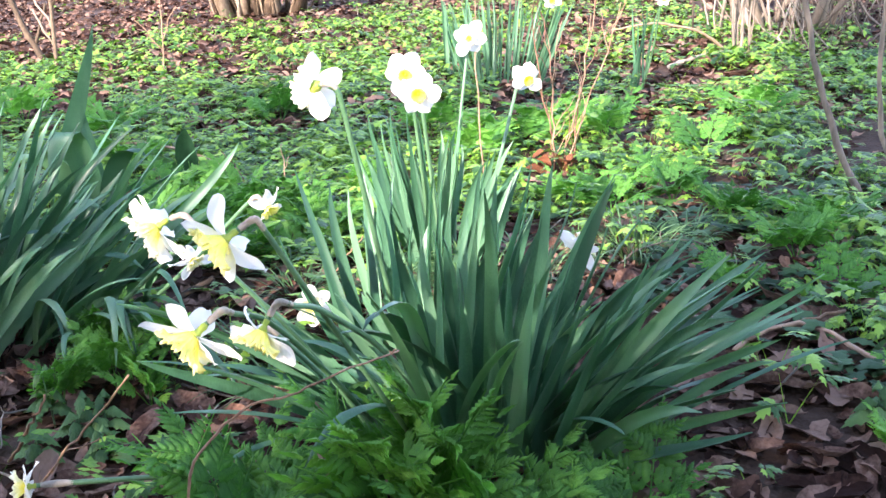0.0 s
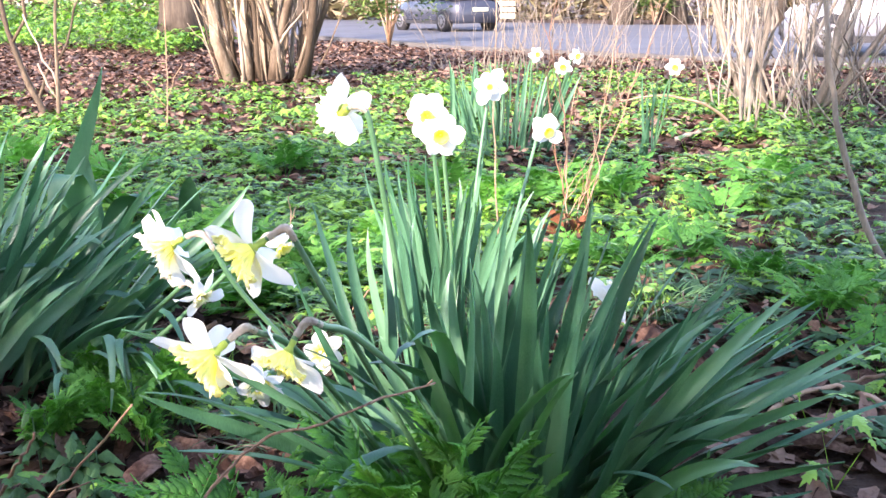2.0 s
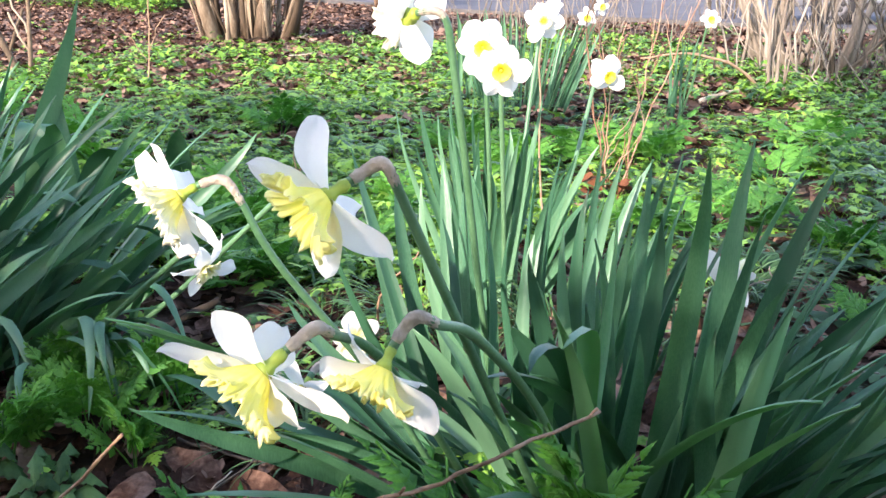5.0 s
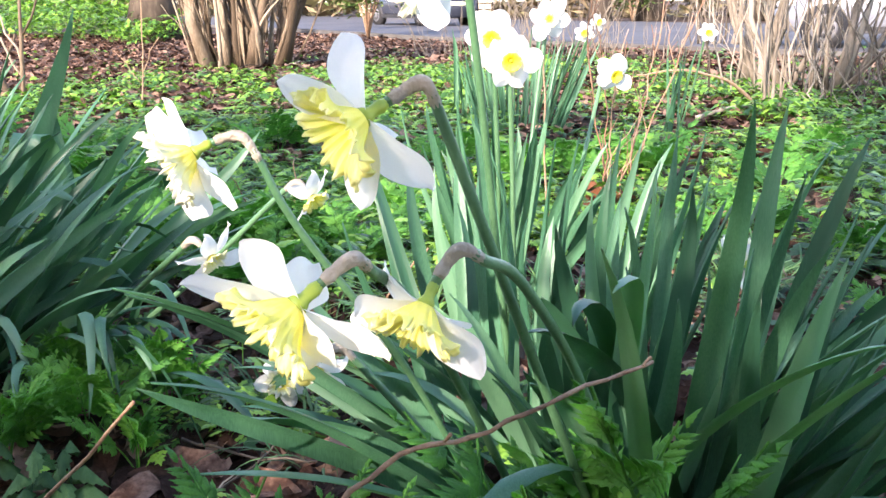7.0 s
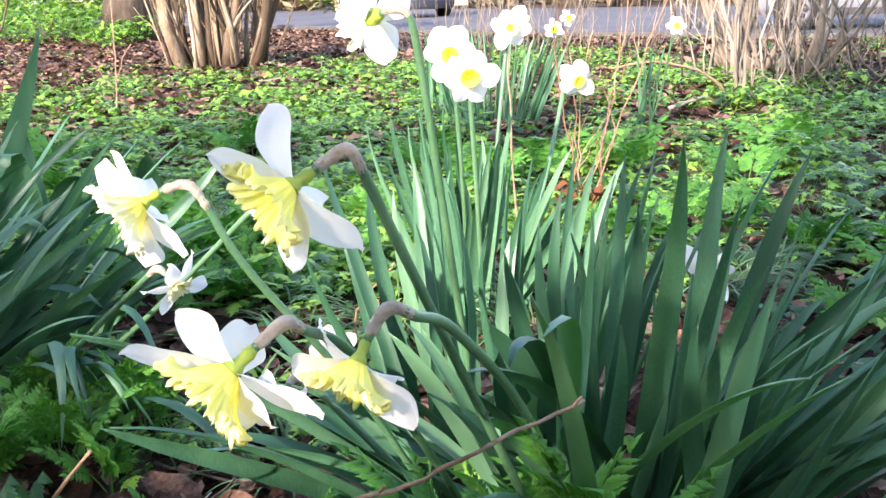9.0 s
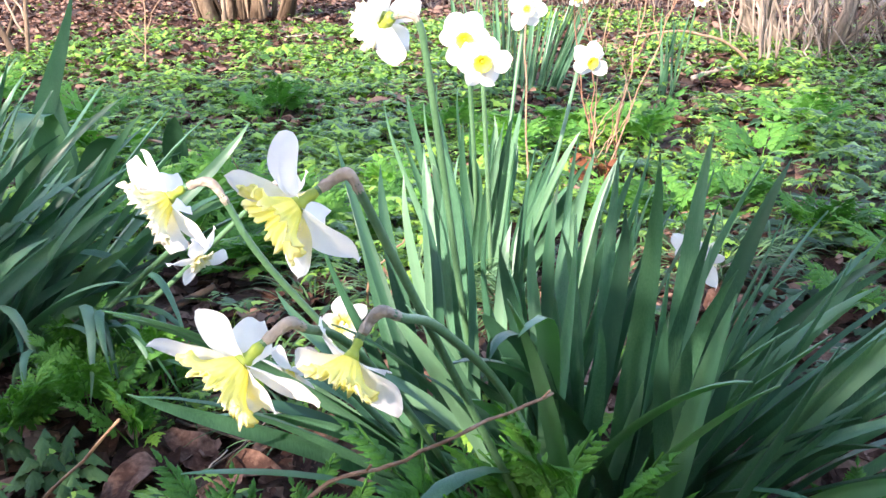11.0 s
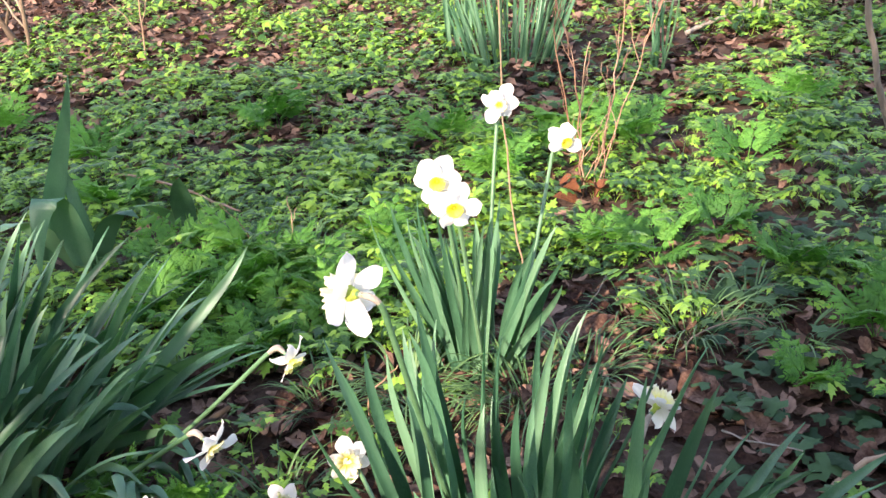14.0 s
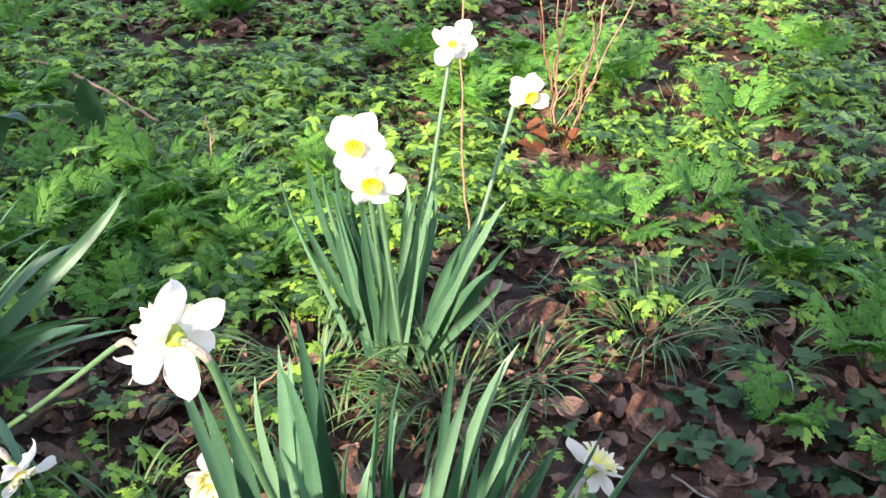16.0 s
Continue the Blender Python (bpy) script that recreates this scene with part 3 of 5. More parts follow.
# ---- daffodil clumps ----
main = thing("daffodil_clump", (0.15, 1.38, 0), "large leaning clump of white daffodils with strappy blue-green leaves", "daffodils", "daffodil clumps")
for i in range(32):
    u = U(-1, 1)
    ang = radians(3 + 19 * u + U(-8, 8))
    length = U(0.34, 0.49)
    b = Vector((0.06 + 0.12 * u + U(-0.03, 0.03), 1.60 + U(-0.09, 0.07), 0))
    leaf(main, b, b + Vector((math.sin(ang) * length, U(-0.06, 0.14), math.cos(ang) * length)), U(0.0, 0.02), U(0.020, 0.030), U(-0.9, 0.9))
for i in range(64):
    u = U(0, 1)
    ang = radians(4 + 53 * u ** 0.9 + U(-11, 11))
    length = (0.45 + 0.06 * u) * (U(0.62, 1.0) if i % 3 else U(0.92, 1.08))
    b = Vector((0.14 + 0.18 * u + U(-0.04, 0.04), 1.40 + U(-0.10, 0.10), 0))
    tip = b + Vector((math.sin(ang) * length, U(-0.24, 0.14), max(0.16, math.cos(ang) * length)))
    leaf(main, b, tip, U(0.0, 0.02) + 0.05 * max(0, math.sin(ang)) * U(0.2, 1.3), U(0.019, 0.030), U(-1.0, 1.0))
for i in range(12):
    ang = radians(U(-8, 20))
    length = U(0.32, 0.47)
    b = Vector((U(0.12, 0.26), U(1.22, 1.34), 0))
    leaf(main, b, b + Vector((math.sin(ang) * length, U(-0.16, 0.02), math.cos(ang) * length)), U(0.0, 0.02), U(0.022, 0.030), U(-0.6, 0.6))
for i in range(18):
    ang = radians(U(-38, 4))
    length = U(0.24, 0.42)
    b = Vector((0.12 + U(-0.05, 0.05), 1.38 + U(-0.05, 0.05), 0))
    leaf(main, b, b + Vector((math.sin(ang) * length, U(-0.22, 0.02), math.cos(ang) * length)), U(0.02, 0.06), U(0.022, 0.032), U(-0.5, 0.5))
for i in range(11):
    ang = radians(U(-62, -18))
    length = U(0.26, 0.42)
    b = Vector((U(-0.03, 0.07), U(1.46, 1.56), 0))
    leaf(main, b, b + Vector((math.sin(ang) * length, U(-0.10, 0.04), math.cos(ang) * length)), U(0.02, 0.06), U(0.019, 0.027), U(-0.4, 0.4))
# a few outer leaves that arch over or lie low
for b, tip, bulge, w in (((0.06, 1.4, 0), (-0.333, 1.18, 0.375), 0.05, 0.024),
                         ((0.05, 1.38, 0), (-0.285, 1.1, 0.325), 0.04, 0.026),
                         ((0.16, 1.22, 0.0), (-0.045, 1.005, 0.215), 0.19, 0.026),
                         ((0.3, 1.4, 0), (0.569, 1.29, 0.3), 0.07, 0.024),
                         ((0.28, 1.4, 0), (0.47, 1.24, 0.21), 0.06, 0.024),
                         ((0.24, 1.36, 0), (0.38, 1.12, 0.2), 0.08, 0.022),
                         ((0.19, 1.36, 0), (0.194, 1.16, 0.546), 0.0, 0.03),
                         ((0.22, 1.38, 0), (0.389, 1.43, 0.483), 0.02, 0.03)):
    leaf(main, b, tip, bulge, w, U(-0.3, 0.3), U(-0.3, 0.3))
for b, tip, bulge, w in (((0.12, 1.35, 0.02), (0.24, 0.965, 0.415), 0.08, 0.015),
                         ((0.0, 1.38, 0.0), (-0.3, 1.3, 0.2), 0.1, 0.022),
                         ((0.02, 1.36, 0.0), (-0.22, 1.15, 0.12), 0.08, 0.022),
                         ((0.14, 1.36, 0.0), (0.02, 1.1, 0.33), 0.05, 0.026),
                         ((0.2, 1.32, 0.05), (0.01, 1.02, 0.4), 0.1, 0.024),
                         ((0.16, 1.25, 0.1), (0.245, 0.915, 0.437), 0.02, 0.012),
                         ((0.02, 1.36, 0.02), (-0.339, 1.203, 0.277), 0.04, 0.030),
                         ((0.04, 1.34, 0.02), (-0.250, 1.10, 0.245), 0.05, 0.028),
                         ((0.12, 1.30, 0.0), (0.067, 0.985, 0.440), 0.16, 0.026),
                         ((0.14, 1.28, 0.0), (0.045, 1.02, 0.405), 0.18, 0.024),
                         ((0.16, 1.22, 0.0), (0.059, 0.985, 0.470), 0.02, 0.022),
                         ((0.24, 1.38, 0.0), (0.290, 1.398, 0.520), 0.0, 0.030),
                         ((0.15, 1.34, 0.0), (0.035, 1.25, 0.355), 0.11, 0.030),
                         ((0.04, 1.38, 0.02), (-0.340, 1.171, 0.383), 0.05, 0.022)):
    leaf(main, b, tip, bulge, w, U(-0.3, 0.3), U(-0.3, 0.3))
flower(main, (-0.084, 1.441, 0.641), (-0.62, 0.72, -0.30), (0.03, 1.58, 0), 0.056, broad=1.1, sheath=0.8, base=1.35, apex=(0.044, -0.036, 0.004), via=((-0.026, 1.43, 0.53), (0.0, 1.51, 0.27)))
flower(main, (-0.252, 1.148, 0.505), (-0.76, -0.46, -0.46), (0.02, 1.36, 0), 0.054, apex=(0.044, 0.004, 0.008), via=((-0.173, 1.17, 0.436), (-0.085, 1.25, 0.27)), cup=1.14, sheath=0.8, stem_r=0.0034, frilly=True, base=0.8, petals=(
    ((-0.86, 0.20, 0.44), 0.056, 0.036, 0.45), ((-0.34, 0.30, 0.90), 0.050, 0.027, 0.3), ((-0.16, 0.20, -0.96), 0.062, 0.035, 0.4),
    ((0.56, -0.10, -0.80), 0.056, 0.024, 0.2), ((-0.30, 0.90, 0.20), 0.046, 0.031, 0.0), ((0.05, 0.90, -0.45), 0.046, 0.031, 0.0)))
flower(main, (-0.083, 0.922, 0.560), (-0.72, -0.54, -0.44), (0.14, 1.24, 0), 0.055, young=True, apex=(0.035, 0.010, 0.020), via=((-0.004, 1.00, 0.446),), stem_r=0.0034, cup=0.98, sheath=0.8, frilly=True, base=0.8, petals=(
    ((-0.36, 0.20, 0.91), 0.051, 0.028, 0.6), ((-0.88, 0.16, 0.46), 0.050, 0.028, 0.5), ((-0.02, 0.20, -0.97), 0.054, 0.031, 0.5),
    ((0.62, 0.04, -0.78), 0.059, 0.031, 0.6), ((-0.32, 0.85, 0.35), 0.044, 0.029, 0.0), ((0.12, 0.80, -0.55), 0.044, 0.029, 0.0)))
flower(main, (-0.116, 0.880, 0.463), (-0.66, -0.50, -0.56), (0.06, 1.33, 0), 0.056, young=True, apex=(0.032, 0.012, 0.024), via=((-0.060, 1.0, 0.42), (-0.01, 1.15, 0.25)), cup=1.04, sheath=0.8, stem_r=0.0034, frilly=True, base=0.8, petals=(
    ((-0.60, 0.20, 0.77), 0.046, 0.036, 0.55), ((-0.92, 0.12, 0.30), 0.062, 0.030, 0.30), ((0.42, -0.52, -0.72), 0.040, 0.030, 0.4),
    ((0.92, 0.06, -0.36), 0.058, 0.028, 0.35), ((-0.16, 0.20, -0.96), 0.045, 0.034, 0.4), ((0.05, 0.95, 0.25), 0.046, 0.034, 0.0)))
flower(main, (-0.048, 0.908, 0.456), (-0.36, -0.52, -0.76), (0.16, 1.30, 0), 0.048, young=True, apex=(0.024, 0.008, 0.030), via=((0.012, 0.985, 0.442), (0.07, 1.13, 0.30)), stem_r=0.0036, cup=1.0, sheath=0.8, frilly=True, base=0.8, petals=(
    ((-0.90, 0.05, -0.32), 0.045, 0.032, 0.4), ((-0.74, 0.62, 0.12), 0.045, 0.034, 0.3), ((0.56, -0.05, -0.80), 0.055, 0.028, 0.45),
    ((0.06, 0.40, -0.90), 0.042, 0.034, 0.3), ((-0.50, 0.40, -0.02), 0.036, 0.026, 0.2), ((0.50, 0.62, -0.60), 0.040, 0.032, 0.0)))
flower(main, (-0.21, 1.789, 0.120), (0.15, -0.85, 0.25), (-0.05, 1.60, 0), 0.046)
flower(main, (-0.33, 1.74, 0.06), (0.1, -0.7, 0.5), (-0.1, 1.60, 0), 0.042)
flower(main, (-0.50, 1.12, 0.11), (-0.85, -0.4, 0.1), (0.0, 1.33, 0.02), 0.044)
flower(main, (0.345, 1.706, 0.266), (0.55, 0.62, 0.35), (0.26, 1.55, 0), 0.050)

left = thing("daffodil_clump", (-0.82, 1.95, 0), "dense daffodil clump with many arching blue-green leaves", "daffodils", "daffodil clumps")
for i in range(138):
    u = U(0, 1)
    ang = radians(9 + 46 * u + U(-19, 19))
    length = U(0.36, 0.60) - 0.04 * u
    b = Vector((-1.19 + 0.37 * u + U(-0.08, 0.08), 1.88 + 0.21 * U(-1, 1), 0))
    tip = b + Vector((math.sin(ang) * length, U(-0.16, 0.18), max(0.06, math.cos(ang) * length)))
    if i % 12 == 0:
        tip.z *= 0.62
    leaf(left, b, tip, U(0.0, 0.06) if i % 12 else U(0.10, 0.18), U(0.021, 0.034), U(-1.1, 1.1))
for i in range(16):
    b = Vector((U(-0.95, -0.55), U(1.70, 1.92), 0))
    leaf(left, b, b + Vector((U(0.02, 0.3), U(-0.22, -0.08), U(0.02, 0.12))), U(0.1, 0.22), U(0.016, 0.022))
flower(left, (-0.384, 1.600, 0.298), (0.66, -0.36, -0.64), (-0.75, 1.85, 0), 0.049, broad=0.95, cup=0.72)
flower(left, (-0.283, 1.787, 0.342), (0.58, -0.40, -0.66), (-0.72, 1.90, 0), 0.044, broad=1.0, cup=0.85, young=True)
flower(main, (-0.185, 1.30, 0.262), (-0.35, -0.62, -0.55), (0.03, 1.40, 0), 0.040, broad=1.0, cup=0.8)
flower(left, (-0.875, 1.74, 0.32), (0.2, -0.9, -0.2), (-0.86, 1.9, 0), 0.044)
flower(left, (-0.905, 1.75, 0.37), (-0.1, -0.9, 0.0), (-0.88, 1.92, 0), 0.042)

mid_clump = thing("daffodil_clump", (0.02, 2.26, 0), "upright clump of white daffodils in sunlight", "daffodils", "daffodil clumps")
for i in range(36):
    u = U(-1, 1)
    ang = radians(6 + 24 * u)
    length = U(0.30, 0.47)
    b = Vector((0.02 + 0.06 * u + U(-0.02, 0.02), 2.26 + U(-0.05, 0.05), 0))
    tip = b + Vector((math.sin(ang) * length, U(-0.12, 0.10), math.cos(ang) * length))
    leaf(mid_clump, b, tip, U(0.0, 0.03), U(0.018, 0.027), U(-0.5, 0.5))
flower(mid_clump, (-0.017, 2.06, 0.561), (-0.05, -1, -0.12), (0.0, 2.25, 0), 0.050, broad=1.5, young=True, cup=0.58)
flower(mid_clump, (0.015, 2.005, 0.528), (0.05, -1, -0.18), (0.03, 2.24, 0), 0.052, broad=1.5, young=True, cup=0.58)
flower(mid_clump, (0.10, 2.47, 0.585), (0.1, -0.9, -0.1), (0.05, 2.3, 0), 0.050, broad=1.25, cup=0.6)
flower(mid_clump, (0.245, 2.535, 0.465), (0.42, -0.88, -0.2), (0.07, 2.28, 0), 0.047, broad=1.5, young=True, cup=0.58)

far_clump = thing("daffodil_clump", (0.12, 5.2, 0), "tall daffodil clump of narrow upright leaves", "daffodils", "daffodil clumps")
for i in range(60):
    u = U(-1, 1)
    ang = radians(3 + 20 * u)
    length = U(0.34, 0.52)
    b = Vector((0.10 + 0.20 * u, 5.2 + U(-0.12, 0.12), 0))
    leaf(far_clump, b, b + Vector((math.sin(ang) * length, U(-0.08, 0.08), math.cos(ang) * length)), U(0, 0.02), U(0.013, 0.02))
for i in range(14):
    b = Vector((U(-0.22, -0.08), 5.5 + U(-0.08, 0.08), 0))
    leaf(far_clump, b, b + Vector((U(-0.06, 0.06), U(-0.05, 0.05), U(0.32, 0.5))), 0.0, U(0.013, 0.02))
flower(far_clump, (0.362, 4.633, 0.487), (0.0, -1, -0.1), (0.22, 5.05, 0), 0.046, young=True, cup=0.66)
flower(far_clump, (0.43, 4.75, 0.53), (0.4, -0.8, -0.1), (0.25, 5.1, 0), 0.042, young=True, cup=0.66)
flower(far_clump, (0.24, 4.9, 0.53), (0.5, -0.8, 0.0), (0.18, 5.1, 0), 0.040, young=True, cup=0.66)

small = thing("daffodil_clump", (0.80, 4.85, 0), "sparse daffodil with few thin upright leaves", "daffodils", "daffodil clumps")
for i in range(9):
    ang = radians(U(-8, 26))
    length = U(0.25, 0.46)
    b = Vector((0.78 + U(-0.04, 0.05), 4.85 + U(-0.05, 0.05), 0))
    leaf(small, b, b + Vector((math.sin(ang) * length, U(-0.05, 0.05), math.cos(ang) * length)), 0.01, U(0.012, 0.018))
flower(small, (0.862, 4.531, 0.49), (0.0, -1, -0.05), (0.80, 4.8, 0), 0.044, young=True, cup=0.66)


# ---- woody plants ----
def wobbly(base, tip, k, amount, r):
    base, tip = Vector(base), Vector(tip)
    return [base.lerp(tip, i / k) + Vector((r.uniform(-1, 1), r.uniform(-1, 1), r.uniform(-0.3, 0.3))) * amount * (0 if i == 0 else 1) for i in range(k + 1)]


def coppice(name, at, count, radius, thick, tall, lean, mat, label, category, seed, k=7, spread=0.12, wobble=0.018, forks=0):
    r = np.random.default_rng(seed)
    root = thing(name, at, label, category)
    for i in range(count):
        a, d = r.uniform(0, 6.28), radius * math.sqrt(r.uniform(0, 1))
        b = Vector(at) + Vector((d * math.cos(a), d * math.sin(a) * 0.7, -0.03))
        h = tall * r.uniform(0.6, 1.1)
        out = lean * h * (d / radius) * r.uniform(0.4, 1.3)
        t = b + Vector((out * math.cos(a) + r.normal(0, spread) * h, out * math.sin(a) * 0.7 + r.uniform(-0.08, 0.08) * h, h))
        w = thick[0] + (thick[1] - thick[0]) * r.uniform(0, 1) ** 2.6
        path = wobbly(b, t, k, wobble * h, r)
        stem = part("stem", mesh_of("stem", *tube(path, [w * (1.35 if j == 0 else 1.15 - 0.8 * j / k) for j in range(k + 1)], 8), mat), root)
        for j in range(forks):
            p = path[int(r.integers(1, k - 2))]
            q = p + Vector((r.normal(0, 0.18), r.normal(0, 0.12), r.uniform(0.25, 0.8)))
            part("side_shoot", mesh_of("side_shoot", *tube(wobbly(p, q, 5, 0.02, r), [max(0.003, w * (0.5 - 0.08 * n)) for n in range(6)], 6), mat), stem)
    return root


coppice("coppice_shrub", (-2.46, 9.95, 0), 66, 0.50, (0.008, 0.062), 3.0, 0.30, M_COPPICE, "multi-stemmed coppiced shrub with thick tan stems", "shrub", 21, spread=0.13, wobble=0.016, forks=2)
SHRUB = "leafless shrub of many thin pale grey-brown stems"
coppice("bare_shrub", (1.48, 5.62, 0), 6, 0.14, (0.004, 0.012), 1.9, 0.12, M_GREYBARK, SHRUB, "shrub", 22, spread=0.08, wobble=0.016)
coppice("bare_shrub", (1.78, 6.9, 0), 26, 0.45, (0.003, 0.024), 2.2, 0.30, M_STEMPALE, SHRUB, "shrub", 23, spread=0.24, wobble=0.03)
coppice("bare_shrub", (2.05, 7.0, 0), 24, 0.36, (0.004, 0.028), 2.2, 0.30, M_GREYBARK, SHRUB, "shrub", 29, spread=0.34, wobble=0.03)
coppice("bare_shrub", (2.6, 7.1, 0), 70, 0.55, (0.002, 0.008), 1.3, 0.45, M_STEMPALE, "tangle of thin brown twigs near the shrub", "shrub", 24, spread=0.45, wobble=0.05)
coppice("bare_shrub", (2.1, 6.0, 0), 22, 0.4, (0.002, 0.006), 0.6, 0.6, M_STEMPALE, "tangle of thin brown twigs near the shrub", "shrub", 30, spread=0.7, wobble=0.06)
stick_trunk = thing("slim_tree", (1.84, 7.8, 0), "slim mottled grey-brown tree trunk", "tree")
part("trunk", mesh_of("trunk", *tube(wobbly((1.84, 7.8, -0.02), (1.86, 7.9, 3.0), 10, 0.012, np.random.default_rng(71)), [0.042] + [0.032 - 0.001 * j for j in range(10)], 12), M_GREYBARK), stick_trunk)
coppice("bare_shrub", (-0.3, 11.2, 0), 40, 0.7, (0.002, 0.007), 1.0, 0.45, M_GREYBARK, "thin twiggy leafless shrub before the road", "shrub", 25, spread=0.25, wobble=0.03)
coppice("bare_shrub", (0.6, 11.6, 0), 60, 0.6, (0.002, 0.008), 1.2, 0.4, M_GREYBARK, "thin twiggy leafless shrub before the road", "shrub", 26, spread=0.25, wobble=0.03)
coppice("bare_shrub", (1.6, 11.0, 0), 36, 0.6, (0.002, 0.007), 1.0, 0.45, M_GREYBARK, "thin twiggy leafless shrub before the road", "shrub", 27, spread=0.25, wobble=0.03)
coppice("upright_shrub", (3.0, 14.2, 0), 30, 0.35, (0.006, 0.014), 2.2, 0.2, M_STEMPALE, "leafless shrub with upright brown stems", "shrub", 28)


def tree(name, at, r0, tall, label, seed):
    r = np.random.default_rng(seed)
    root = thing(name, at, label, "tree")
    k = 12
    pts = wobbly(at, Vector(at) + Vector((0.2, 0.1, tall)), k, 0.04, r)
    v, f = tube(pts, [r0 * (1.35 if j == 0 else 1.05 - 0.5 * j / k) for j in range(k + 1)], 18)
    part("trunk", mesh_of("trunk", v, f, M_BARK), root)
    for i in range(7):
        h = 0.55 + 0.06 * i
        a = r.uniform(0, 6.28)
        b = Vector(at).lerp(pts[-1], h)
        t = b + Vector((math.cos(a), math.sin(a), 0.9)) * tall * 0.3
        part("limb", mesh_of("limb", *tube(wobbly(b, t, 6, 0.08, r), [r0 * (0.4 - 0.05 * j) for j in range(7)], 8), M_BARK), root)
    return root


tree("street_tree", (-5.7, 16.6, 0), 0.36, 8.0, "thick rough-barked tree trunk beside the road", 31)


# ---- ground cover ----
def green(x, y):
    """How thick the green cover grows, 0 to 1."""
    g = 0.30 + 1.2 * soft_noise(x, y, 0.75, 1.0) + 1.2 * soft_noise(x, y, 2.1, 5.0) + 1.6 * soft_noise(x, y, 5.5, 7.0)
    if y > 8.6 + 0.25 * x:
        g -= (y - 8.6 - 0.25 * x) * 0.30
    if -5.8 < x < -2.9 and 7.4 < y < 11.5:
        g -= 0.75
    elif x < -3.2 and y < 10.2:
        g += min(0.9, (-3.2 - x) * 0.4)
    if y < 2.7 + 0.9 * max(0, x - 0.3) and x > 0.15:
        g -= 0.40 if x < 0.6 else 0.26
    if y < 2.35:
        g -= 0.25 + 0.9 * (2.35 - y)
    if y > 5.7 and x > 1.7:
        g -= 0.6 * min(1, (x - 1.7) * 2 + (y - 5.7) * 0.3)
    if 2.8 < y < 6.0 and x > -1.0:
        g += 0.22
    if 4.0 < y < 9.0 and x < -0.2:
        g += 0.20
    if x < -0.2 and 2.2 < y < 4:
        g += 0.3
    return max(0.012, min(1.0, g))


SPRIGS = [sprig(s, n, h, w) for s, n, h, w in ((1, 3, 0.06, 0.04), (2, 4, 0.08, 0.05), (3, 2, 0.05, 0.03), (4, 3, 0.09, 0.05), (5, 4, 0.05, 0.06))]
FAR_SPRIGS = [sprig(s, n, h, w, False) for s, n, h, w in ((6, 3, 0.06, 0.04), (7, 4, 0.08, 0.05), (8, 2, 0.05, 0.03), (9, 3, 0.09, 0.05), (10, 5, 0.05, 0.06))]
rows, far_rows = [], []
for i in range(46000):
    y = 0.9 + 11.5 * rng.uniform() ** 1.25
    x = rng.uniform(-1, 1) * (0.7 + 0.54 * y)
    if rng.uniform() < green(x, y) * 0.62:
        (rows if y < 5.2 else far_rows).append((x, y, height(x, y), U(0, 6.3), U(0, 0.3), U(0, 6.3), U(0.6, 1.15) * (1.0 + 0.6 * soft_noise(x, y, 3.3, 4.0)), rng.integers(0, 5)))
place(SPRIGS, rows, "ground_cover", M_COVER, "bright green low woodland ground cover plants", "ground cover")
place(FAR_SPRIGS, far_rows, "ground_cover", M_COVER, "bright green low plants spreading towards the road", "ground cover")

DEAD = [dead_leaf(s) for s in range(12)]
rows = []
for i in range(5200):
    y = 0.6 + 4.2 * rng.uniform() ** 1.15
    x = rng.uniform(-1, 1) * (1.1 + 0.60 * y)
    rows.append((x, y, height(x, y) + U(-0.004, 0.014), U(0, 6.3), U(0, 0.5), U(0, 6.3), U(0.03, 0.088), rng.integers(0, 12)))
for i in range(2200):
    x, y = U(-1.1, 1.5), U(0.85, 2.7)
    rows.append((x, y, height(x, y) + U(-0.002, 0.02), U(0, 6.3), U(0, 0.6), U(0, 6.3), U(0.03, 0.085), rng.integers(0, 12)))
place(DEAD, rows, "leaf_litter", M_LITTER, "dry brown fallen leaves on the soil", "leaf litter")


def plain_dead_leaf(seed):
    r = np.random.default_rng(seed)
    n = 8
    v = [(0, 0, 0.1)] + [(0.55 * math.cos(a) * r.uniform(0.8, 1.1), 0.33 * math.sin(a) * r.uniform(0.7, 1.1), r.uniform(-0.02, 0.3)) for a in [2 * math.pi * i / n for i in range(n)]]
    return v, [(0, 1 + i, 1 + (i + 1) % n) for i in range(n)]


DRY = [plain_dead_leaf(s) for s in range(80, 90)]
rows = []
for i in range(27000):
    y = 4.2 + 15 * rng.uniform() ** 1.25
    x = rng.uniform(-1, 1) * (1.1 + 0.55 * y)
    if y > np.interp(x, [p[0] for p in NEAR[::-1]], [p[1] for p in NEAR[::-1]]) - 0.25:
        continue
    rows.append((x, y, height(x, y) + U(-0.004, 0.02), U(0, 6.3), U(0, 0.6), U(0, 6.3), U(0.045, 0.115), rng.integers(0, 10)))
place(DRY, rows, "leaf_litter", M_LITTER, "dry brown fallen leaves under the shrubs", "leaf litter")

